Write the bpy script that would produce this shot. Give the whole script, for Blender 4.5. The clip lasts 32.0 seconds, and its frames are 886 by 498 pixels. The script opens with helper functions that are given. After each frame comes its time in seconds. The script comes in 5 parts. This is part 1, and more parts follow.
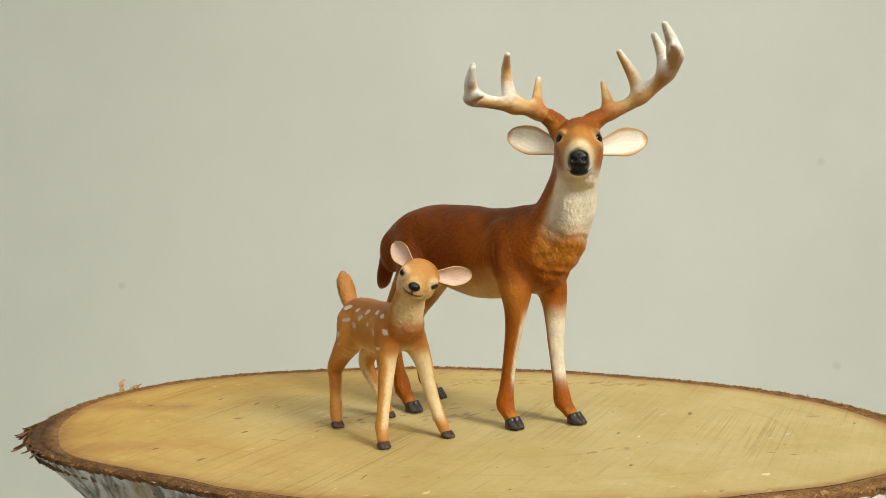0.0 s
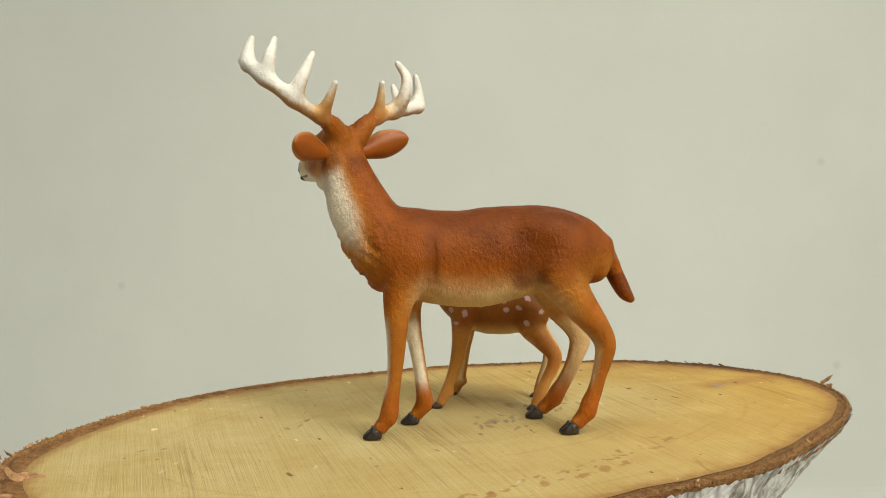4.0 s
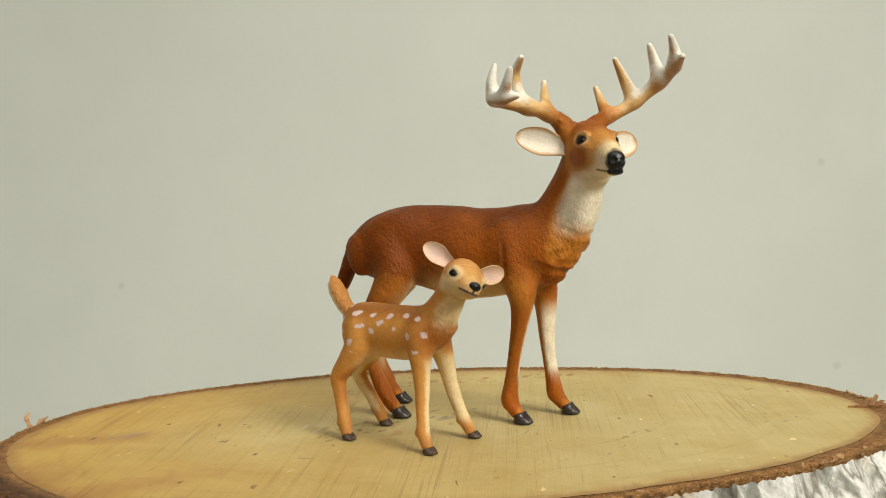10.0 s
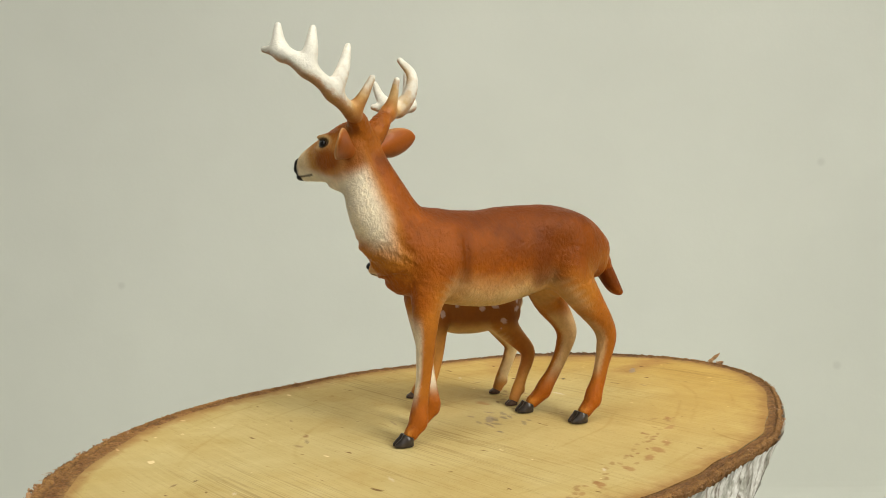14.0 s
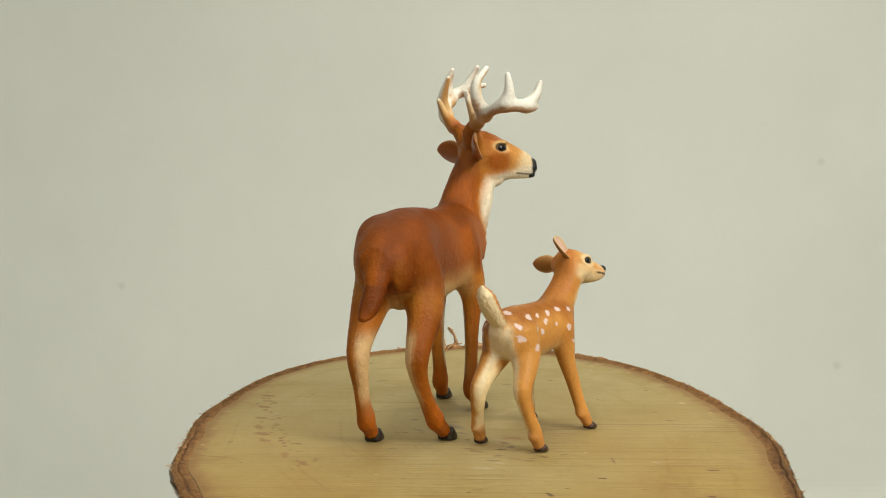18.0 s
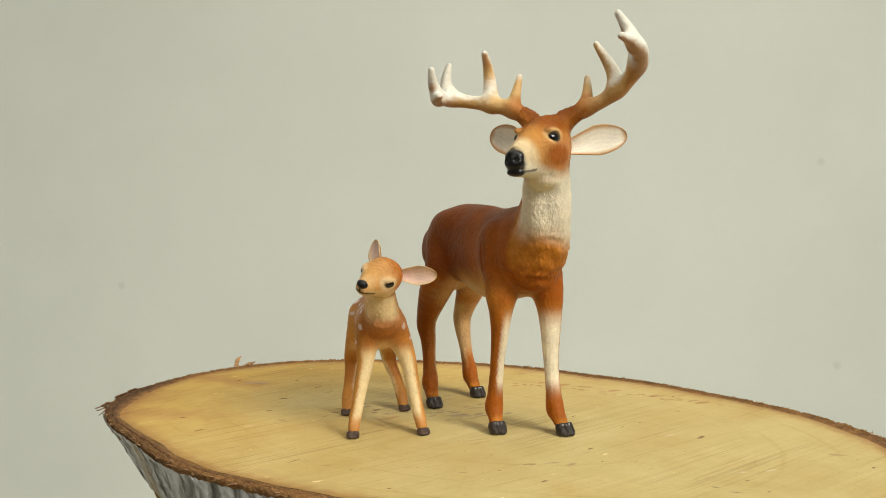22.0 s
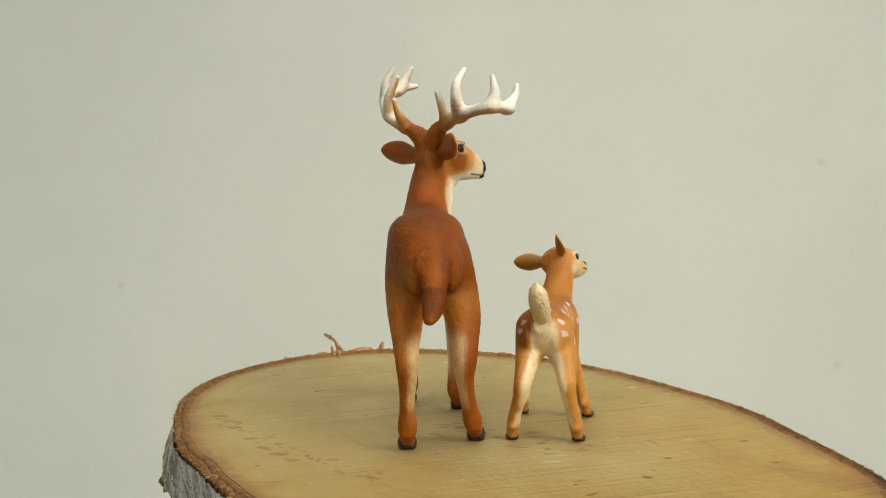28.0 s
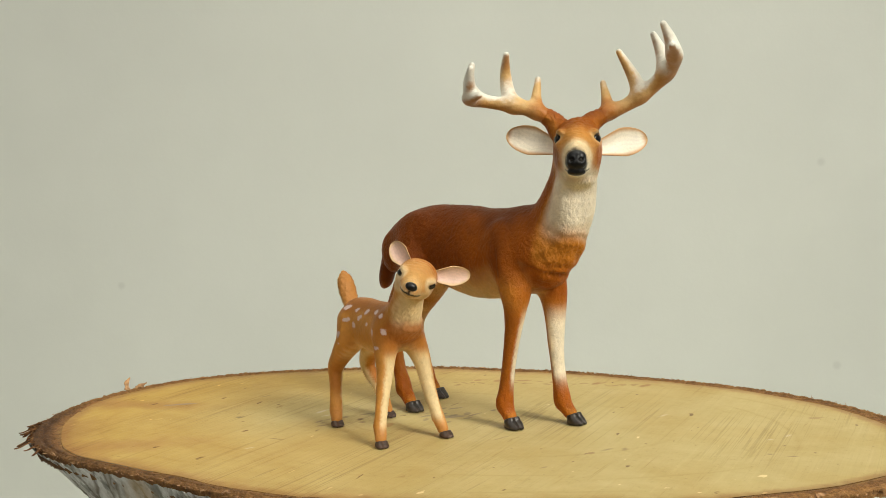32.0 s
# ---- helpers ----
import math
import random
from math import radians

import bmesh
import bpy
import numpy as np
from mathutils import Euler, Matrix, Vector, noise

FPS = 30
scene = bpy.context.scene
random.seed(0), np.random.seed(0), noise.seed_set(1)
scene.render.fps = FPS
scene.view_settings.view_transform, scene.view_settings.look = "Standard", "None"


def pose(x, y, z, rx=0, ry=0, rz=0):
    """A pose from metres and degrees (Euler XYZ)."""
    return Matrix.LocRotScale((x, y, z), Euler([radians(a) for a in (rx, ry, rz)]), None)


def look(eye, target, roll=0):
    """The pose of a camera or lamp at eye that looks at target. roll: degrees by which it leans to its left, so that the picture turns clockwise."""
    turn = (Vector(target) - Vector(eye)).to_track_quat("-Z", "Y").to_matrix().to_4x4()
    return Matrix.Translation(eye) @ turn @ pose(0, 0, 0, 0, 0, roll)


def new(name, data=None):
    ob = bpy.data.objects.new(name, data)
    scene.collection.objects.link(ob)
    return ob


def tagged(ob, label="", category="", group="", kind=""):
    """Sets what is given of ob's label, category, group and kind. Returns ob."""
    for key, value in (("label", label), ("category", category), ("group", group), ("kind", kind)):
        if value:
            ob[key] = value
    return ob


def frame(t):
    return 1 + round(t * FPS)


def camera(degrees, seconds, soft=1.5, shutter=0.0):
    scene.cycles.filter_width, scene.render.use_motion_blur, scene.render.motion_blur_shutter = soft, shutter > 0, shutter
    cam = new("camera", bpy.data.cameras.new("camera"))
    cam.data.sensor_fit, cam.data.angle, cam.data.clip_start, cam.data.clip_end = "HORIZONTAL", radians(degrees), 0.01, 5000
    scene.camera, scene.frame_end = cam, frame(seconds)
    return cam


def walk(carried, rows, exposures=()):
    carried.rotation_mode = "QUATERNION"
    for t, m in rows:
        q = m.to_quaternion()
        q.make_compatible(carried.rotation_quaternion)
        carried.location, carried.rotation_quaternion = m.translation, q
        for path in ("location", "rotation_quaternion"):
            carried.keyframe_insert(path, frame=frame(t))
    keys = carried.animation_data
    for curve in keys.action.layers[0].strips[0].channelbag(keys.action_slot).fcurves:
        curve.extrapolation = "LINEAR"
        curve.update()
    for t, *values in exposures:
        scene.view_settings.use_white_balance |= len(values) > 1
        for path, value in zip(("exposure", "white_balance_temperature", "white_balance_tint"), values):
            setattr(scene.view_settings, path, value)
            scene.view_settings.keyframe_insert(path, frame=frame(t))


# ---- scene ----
# ---- camera: it stands still on its tripod ----
EYE = Vector((0.0, -0.29, 0.0721))
HEADING, TILT, LEAN = 1.253, -3.878, -1.015
cam = camera(49.15, 32.0, soft=0.6, shutter=0.12)
AIM = EYE + Vector((-math.sin(radians(HEADING)) * math.cos(radians(TILT)), math.cos(radians(HEADING)) * math.cos(radians(TILT)), math.sin(radians(TILT))))
walk(cam, [(0.0, look(EYE, AIM, LEAN)), (32.0, look(EYE, AIM, LEAN))], exposures=[(0.0, 0.0), (32.0, 0.0)])

# ---- light ----
world = bpy.data.worlds.new("room_world")
world.use_nodes = True
world.node_tree.nodes["Background"].inputs[0].default_value = (0.75, 0.8, 0.85, 1)
world.node_tree.nodes["Background"].inputs[1].default_value = 0.15
scene.world = world


def softbox(name, eye, target, width, height, watts, colour, spread=180):
    data = bpy.data.lights.new(name, "AREA")
    data.shape, data.size, data.size_y, data.energy, data.color, data.spread = "RECTANGLE", width, height, watts, colour, radians(spread)
    ob = new(name, data)
    ob.matrix_basis = look(eye, target)
    return ob


softbox("key_softbox", (0.95, -0.86, 0.9), (0.045, 0.17, 0.04), 0.7, 0.7, 2.85, (1.0, 0.965, 0.85), 54)
# unseen fill added at front left to lift the figures and mid backdrop
softbox("left_fill", (-0.32, -0.6, 0.42), (0, 0.0, 0.05), 0.35, 0.35, 1.1, (1.0, 0.97, 0.89))
softbox("ceiling_lamp", (0.1, -0.25, 1.45), (0.1, -0.1, 0), 1.2, 1.2, 11.0, (1.0, 0.975, 0.86))

TURN = 33.785           # degrees a second, clockwise seen from above


# ---- node helpers ----
def material(name):
    m = bpy.data.materials.new(name)
    m.use_nodes = True
    return m, m.node_tree, m.node_tree.nodes["Principled BSDF"]


def node(tree, kind, **values):
    n = tree.nodes.new(kind)
    for key, value in values.items():
        if key == "operation":
            n.operation = value
        elif key == "blend_type":
            n.blend_type = value
        elif key == "data_type":
            n.data_type = value
        else:
            n.inputs[key.replace("_", " ")].default_value = value
    return n


def coords(tree, scale=(1, 1, 1), turn=0):
    """Object coordinates, turned about z and then scaled."""
    c = tree.nodes.new("ShaderNodeTexCoord")
    r, m = tree.nodes.new("ShaderNodeMapping"), tree.nodes.new("ShaderNodeMapping")
    r.inputs["Rotation"].default_value, m.inputs["Scale"].default_value = (0, 0, radians(turn)), scale
    tree.links.new(c.outputs["Object"], r.inputs["Vector"])
    tree.links.new(r.outputs["Vector"], m.inputs["Vector"])
    return m.outputs["Vector"]


def noise_tex(tree, vector, scale, detail=4.0, rough=0.55, distortion=0.0):
    n = tree.nodes.new("ShaderNodeTexNoise")
    n.inputs["Scale"].default_value, n.inputs["Detail"].default_value = scale, detail
    n.inputs["Roughness"].default_value, n.inputs["Distortion"].default_value = rough, distortion
    tree.links.new(vector, n.inputs["Vector"])
    return n.outputs["Fac"]


def ramp(tree, value, *stops):
    r = tree.nodes.new("ShaderNodeValToRGB")
    els = r.color_ramp.elements
    while len(els) < len(stops):
        els.new(0.5)
    for el, (at, col) in zip(els, stops):
        el.position, el.color = at, (*col, 1) if len(col) == 3 else col
    tree.links.new(value, r.inputs["Fac"])
    return r.outputs["Color"]


def mixed(tree, fac, a, b, how="MIX"):
    m = tree.nodes.new("ShaderNodeMix")
    m.data_type, m.blend_type = "RGBA", how
    for value, sock in ((fac, m.inputs[0]), (a, m.inputs[6]), (b, m.inputs[7])):
        if isinstance(value, (int, float)):
            sock.default_value = value
        elif isinstance(value, tuple):
            sock.default_value = (*value, 1)
        else:
            tree.links.new(value, sock)
    return m.outputs[2]


def bump(tree, bsdf, height, strength, distance):
    b = tree.nodes.new("ShaderNodeBump")
    b.inputs["Strength"].default_value, b.inputs["Distance"].default_value = strength, distance
    tree.links.new(height, b.inputs["Height"])
    tree.links.new(b.outputs["Normal"], bsdf.inputs["Normal"])
    return b


def painted(name, rough, grain, relief, gloss=0.4, stretch=(1, 1, 1), relief_scale=1400, tufts=0.0):
    """Hand-painted plastic: the paint attribute, with brush grain and fine moulded relief."""
    m, t, b = material(name)
    a = t.nodes.new("ShaderNodeAttribute")
    a.attribute_name = "paint"
    v = coords(t, stretch)
    fine = noise_tex(t, v, relief_scale, 4.0, 0.65, 0.6)
    wide = noise_tex(t, v, 150, 3.0, 0.6)
    shade = ramp(t, wide, (0.3, (1 - 1.6 * grain,) * 3), (0.7, (1 + 0.9 * grain,) * 3))
    col = mixed(t, 1.0, a.outputs["Color"], shade, "MULTIPLY")
    speck = ramp(t, fine, (0.36, (1 - grain,) * 3), (0.5, (1.0,) * 3), (0.66, (1.0 + 0.6 * grain,) * 3))
    col = mixed(t, 1.0, col, speck, "MULTIPLY")
    t.links.new(col, b.inputs["Base Color"])
    b.inputs["Roughness"].default_value = rough
    b.inputs["Specular IOR Level"].default_value = gloss
    tuft = node(t, "ShaderNodeMath", operation="MULTIPLY_ADD")
    t.links.new(noise_tex(t, v, 520, 3.0, 0.55, 0.8), tuft.inputs[0])
    tuft.inputs[1].default_value = tufts
    t.links.new(fine, tuft.inputs[2])
    bump(t, b, tuft.outputs[0], relief, 0.0006)
    return m


def plain(name, colour, rough, spec=0.5, grain=0.0, scale=500, relief=0.0):
    m, t, b = material(name)
    b.inputs["Roughness"].default_value = rough
    b.inputs["Specular IOR Level"].default_value = spec
    v = coords(t)
    n = noise_tex(t, v, scale, 4.0)
    col = ramp(t, n, (0.3, tuple(c * (1 - grain) for c in colour)), (0.7, tuple(min(1, c * (1 + grain)) for c in colour)))
    t.links.new(col, b.inputs["Base Color"])
    if relief:
        bump(t, b, n, relief, 0.0005)
    return m


# ---- materials ----
COAT = painted("buck_coat_paint", 0.42, 0.08, 0.6, 0.17, (1, 1, 0.7), 1150, 1.2)
FAWN_COAT = painted("fawn_coat_paint", 0.42, 0.06, 0.25, 0.18, (1, 1, 0.7), 1150, 0.8)
ANTLER = painted("antler_paint", 0.45, 0.06, 0.4, 0.35, (1, 1, 1), 900, 0.8)
EAR = painted("ear_paint", 0.45, 0.07, 0.15, 0.4)
HOOF = plain("hoof_paint", (0.026, 0.019, 0.015), 0.33, 0.5, 0.6, 700, 0.4)
FAWN_HOOF = plain("fawn_hoof_paint", (0.06, 0.032, 0.02), 0.4, 0.5, 0.5, 900, 0.2)
BLACK = plain("black_gloss_paint", (0.006, 0.006, 0.007), 0.14, 0.6, 0.2, 500)
NOSE = plain("nose_paint", (0.005, 0.005, 0.006), 0.3, 0.4, 0.3, 900, 0.5)


def wood_material():
    m, t, b = material("birch_wood")
    a = t.nodes.new("ShaderNodeAttribute")
    a.attribute_name = "paint"
    v = coords(t)
    lines = noise_tex(t, coords(t, (0.02, 1, 1), -64), 620, 4.0, 0.7, 0.15)
    saw = noise_tex(t, coords(t, (0.012, 1, 1), -65), 330, 2.0, 0.5, 0.1)
    where = noise_tex(t, coords(t, (0.5, 1, 1), -64), 26, 3.0, 0.6, 0.4)
    pores = noise_tex(t, v, 700, 4.0, 0.75)
    mottle = noise_tex(t, v, 38, 5.0, 0.65, 0.5)
    blot = noise_tex(t, coords(t, (0.35, 1, 1), -64), 90, 5.0, 0.7, 0.6)
    specks = noise_tex(t, coords(t, (0.5, 1, 1), -64), 260, 2.0, 0.5, 0.3)
    col = mixed(t, 1.0, a.outputs["Color"], ramp(t, lines, (0.30, (0.82, 0.76, 0.64)), (0.38, (0.98, 0.97, 0.96)), (0.6, (1.01, 1.01, 1.01)), (0.70, (1.05, 1.06, 1.08))), "MULTIPLY")
    crack = ramp(t, saw, (0.475, (1.0,) * 3), (0.492, (0.45, 0.36, 0.24)), (0.5, (0.4, 0.31, 0.2)), (0.512, (1.0,) * 3))
    crack = mixed(t, ramp(t, where, (0.44, (0.0,) * 3), (0.6, (0.4,) * 3)), (1.0, 1.0, 1.0), crack)
    col = mixed(t, 1.0, col, crack, "MULTIPLY")
    col = mixed(t, 1.0, col, ramp(t, mottle, (0.3, (0.88, 0.82, 0.7)), (0.7, (1.06, 1.07, 1.1))), "MULTIPLY")
    col = mixed(t, 1.0, col, ramp(t, blot, (0.26, (0.7, 0.58, 0.42)), (0.36, (1.0, 1.0, 1.0)), (0.62, (1.02, 1.02, 1.04))), "MULTIPLY")
    col = mixed(t, 1.0, col, ramp(t, specks, (0.25, (0.4, 0.3, 0.2)), (0.29, (1.0, 1.0, 1.0)), (0.73, (1.0, 1.0, 1.0)), (0.76, (1.5, 1.6, 2.1))), "MULTIPLY")
    col = mixed(t, 1.0, col, ramp(t, pores, (0.25, (0.78, 0.74, 0.66)), (0.42, (1.0, 1.0, 1.0))), "MULTIPLY")
    t.links.new(col, b.inputs["Base Color"])
    b.inputs["Roughness"].default_value = 0.62
    b.inputs["Specular IOR Level"].default_value = 0.28
    relief = bump(t, b, lines, 0.7, 0.0005)
    # the fibres of the slanting log crop out to one side, so the cut face shines from that side
    lean = t.nodes.new("ShaderNodeVectorTransform")
    lean.vector_type, lean.convert_from, lean.convert_to = "VECTOR", "OBJECT", "WORLD"
    lean.inputs["Vector"].default_value = (0.36 * math.cos(radians(8)), 0.36 * math.sin(radians(8)), 0.0)
    add = t.nodes.new("ShaderNodeVectorMath")
    unit = t.nodes.new("ShaderNodeVectorMath")
    add.operation, unit.operation = "ADD", "NORMALIZE"
    t.links.new(relief.outputs["Normal"], add.inputs[0])
    t.links.new(lean.outputs["Vector"], add.inputs[1])
    t.links.new(add.outputs[0], unit.inputs[0])
    t.links.new(unit.outputs[0], b.inputs["Normal"])
    return m


def inner_bark_material():
    m, t, b = material("brown_inner_bark")
    v = coords(t)
    big, fine = noise_tex(t, v, 260, 6.0, 0.7), noise_tex(t, v, 1100, 4.0, 0.75)
    col = ramp(t, big, (0.28, (0.11, 0.048, 0.014)), (0.5, (0.30, 0.14, 0.042)), (0.72, (0.54, 0.31, 0.11)))
    col = mixed(t, 1.0, col, ramp(t, fine, (0.3, (0.55, 0.5, 0.45)), (0.65, (1.25, 1.25, 1.2))), "MULTIPLY")
    t.links.new(col, b.inputs["Base Color"])
    b.inputs["Roughness"].default_value = 0.85
    bump(t, b, fine, 1.0, 0.0012)
    return m


def ring_material():
    m, t, b = material("bark_rim")
    a = t.nodes.new("ShaderNodeAttribute")
    a.attribute_name = "paint"
    v = coords(t)
    big, fine = noise_tex(t, v, 320, 6.0, 0.7), noise_tex(t, v, 1300, 4.0, 0.75)
    col = mixed(t, 1.0, a.outputs["Color"], ramp(t, big, (0.3, (0.55, 0.5, 0.45)), (0.5, (1.0, 1.0, 1.0)), (0.7, (1.5, 1.6, 1.7))), "MULTIPLY")
    col = mixed(t, 1.0, col, ramp(t, fine, (0.3, (0.6, 0.56, 0.5)), (0.65, (1.25, 1.25, 1.25))), "MULTIPLY")
    t.links.new(col, b.inputs["Base Color"])
    b.inputs["Roughness"].default_value = 0.85
    bump(t, b, fine, 1.0, 0.001)
    return m


def outer_bark_material():
    m, t, b = material("white_birch_bark")
    tall = coords(t, (1, 1, 0.16))
    flat = coords(t)
    streak = noise_tex(t, tall, 260, 5.0, 0.65, 0.4)
    patch = noise_tex(t, coords(t, (1, 1, 0.4)), 85, 5.0, 0.6, 1.0)
    fleck = noise_tex(t, flat, 420, 4.0, 0.7)
    col = ramp(t, streak, (0.26, (0.2, 0.18, 0.15)), (0.36, (0.5, 0.48, 0.43)), (0.46, (0.68, 0.67, 0.63)), (0.6, (0.8, 0.79, 0.76)))
    crack = noise_tex(t, coords(t, (1, 1, 0.07)), 75, 3.0, 0.5, 0.3)
    col = mixed(t, 1.0, col, ramp(t, crack, (0.455, (1.0,) * 3), (0.49, (0.5, 0.46, 0.4)), (0.5, (0.34, 0.3, 0.26)), (0.53, (1.0,) * 3)), "MULTIPLY")
    grey = ramp(t, patch, (0.40, (0.36, 0.36, 0.33)), (0.46, (0.62, 0.62, 0.58)), (0.50, (1.0, 1.0, 1.0)))
    col = mixed(t, 1.0, col, grey, "MULTIPLY")
    tan = ramp(t, noise_tex(t, tall, 50, 3.0), (0.56, (0.0,) * 3), (0.66, (1.0,) * 3))
    col = mixed(t, tan, col, (0.5, 0.37, 0.2), "MIX")
    col = mixed(t, 1.0, col, ramp(t, fleck, (0.3, (0.7, 0.68, 0.64)), (0.55, (1.0, 1.0, 1.0))), "MULTIPLY")
    t.links.new(col, b.inputs["Base Color"])
    b.inputs["Roughness"].default_value = 0.7
    bump(t, b, streak, 0.6, 0.001)
    return m


def wall_material(name, colour):
    m, t, b = material(name)
    v = coords(t)
    n, w = noise_tex(t, v, 9, 4.0, 0.6), noise_tex(t, v, 260, 3.0, 0.6)
    col = ramp(t, n, (0.3, tuple(c * 0.965 for c in colour)), (0.7, tuple(min(0.95, c * 1.02) for c in colour)))
    t.links.new(col, b.inputs["Base Color"])
    b.inputs["Roughness"].default_value = 0.85
    b.inputs["Specular IOR Level"].default_value = 0.2
    bump(t, b, w, 0.08, 0.001)
    return m


WOOD, INNER, OUTER, RING = wood_material(), inner_bark_material(), outer_bark_material(), ring_material()
PAPER = wall_material("off_white_backdrop_paper", (0.595, 0.612, 0.565))


def sensor_spots(mat, places):
    """A few faint grey spots, sensor dust painted onto the paper: x, z and radius of each."""
    t = mat.node_tree
    b = t.nodes["Principled BSDF"]
    col = b.inputs["Base Color"].links[0].from_socket
    pos = t.nodes.new("ShaderNodeTexCoord").outputs["Object"]
    for x, z, r in places:
        gap = t.nodes.new("ShaderNodeVectorMath")
        gap.operation = "DISTANCE"
        gap.inputs[1].default_value = (x, 0.36, z)
        t.links.new(pos, gap.inputs[0])
        size = node(t, "ShaderNodeMath", operation="DIVIDE")
        size.inputs[1].default_value = 2 * r
        t.links.new(gap.outputs["Value"], size.inputs[0])
        col = mixed(t, 1.0, col, ramp(t, size.outputs[0], (0.25, (0.9, 0.9, 0.9)), (0.65, (1.0, 1.0, 1.0))), "MULTIPLY")
    t.links.new(col, b.inputs["Base Color"])


sensor_spots(PAPER, ((0.2493, -0.0547, 0.0028), (0.2376, 0.0818, 0.0027), (-0.233, 0.0066, 0.0025)))
PLASTER = wall_material("room_plaster", (0.72, 0.71, 0.66))
FLOORING = plain("grey_floor_vinyl", (0.25, 0.23, 0.2), 0.6, 0.4, 0.15, 40)
TABLE = plain("white_table_laminate", (0.7, 0.69, 0.65), 0.5, 0.4, 0.05, 60)
STAND = plain("white_turntable_plastic", (0.75, 0.75, 0.72), 0.4, 0.5, 0.03, 90)


# ---- mesh helpers ----
def thing(name, m=None, **tags):
    ob = new(name)
    if m is not None:
        ob.matrix_basis = m
    return tagged(ob, **tags)


def mesh_of(name, verts, faces, mat, paint=None, smooth=True):
    me = bpy.data.meshes.new(name)
    me.from_pydata(verts.tolist() if hasattr(verts, "tolist") else verts, [], faces.tolist() if hasattr(faces, "tolist") else faces)
    me.materials.append(mat)
    if smooth:
        me.polygons.foreach_set("use_smooth", [True] * len(me.polygons))
    if paint is not None:
        at = me.attributes.new("paint", "FLOAT_COLOR", "POINT")
        at.data.foreach_set("color", np.c_[paint, np.ones(len(paint))].astype(np.float32).ravel())
    me.update()
    return me


def part_of(name, mesh, parent, label="", m=None):
    ob = new(name, mesh)
    ob.parent = parent
    if m is not None:
        ob.matrix_basis = m
    return tagged(ob, label=label)


def part(name, bm, mat, parent, label="", smooth=False):
    me = bpy.data.meshes.new(name)
    bm.to_mesh(me)
    bm.free()
    me.materials.append(mat)
    if smooth:
        me.polygons.foreach_set("use_smooth", [True] * len(me.polygons))
    ob = new(name, me)
    ob.parent = parent
    return tagged(ob, label=label)


def step(a, b, x):
    t = np.clip((x - a) / (b - a), 0, 1)
    return t * t * (3 - 2 * t)


def blend(a, b, f):
    return a * (1 - f[:, None]) + np.asarray(b) * f[:, None]


def lump(p, scale, seed=0):
    """Cheap smooth noise in -1..1 on an array of points."""
    q = np.asarray(p) * scale + seed * 7.31
    out = np.zeros(len(q))
    for i, (fr, am) in enumerate(((1.0, 0.5), (1.93, 0.28), (3.71, 0.16), (7.1, 0.1))):
        a = q * fr
        out += am * np.sin(a[:, 0] + 1.7 * np.sin(a[:, 1] * 1.13 + i) + seed) * np.cos(a[:, 1] * 0.9 + 1.3 * np.sin(a[:, 2] * 1.21 - i)) \
            + am * 0.6 * np.sin(a[:, 2] * 1.07 + 1.9 * np.sin(a[:, 0] * 0.83 + 2 * i))
    return out


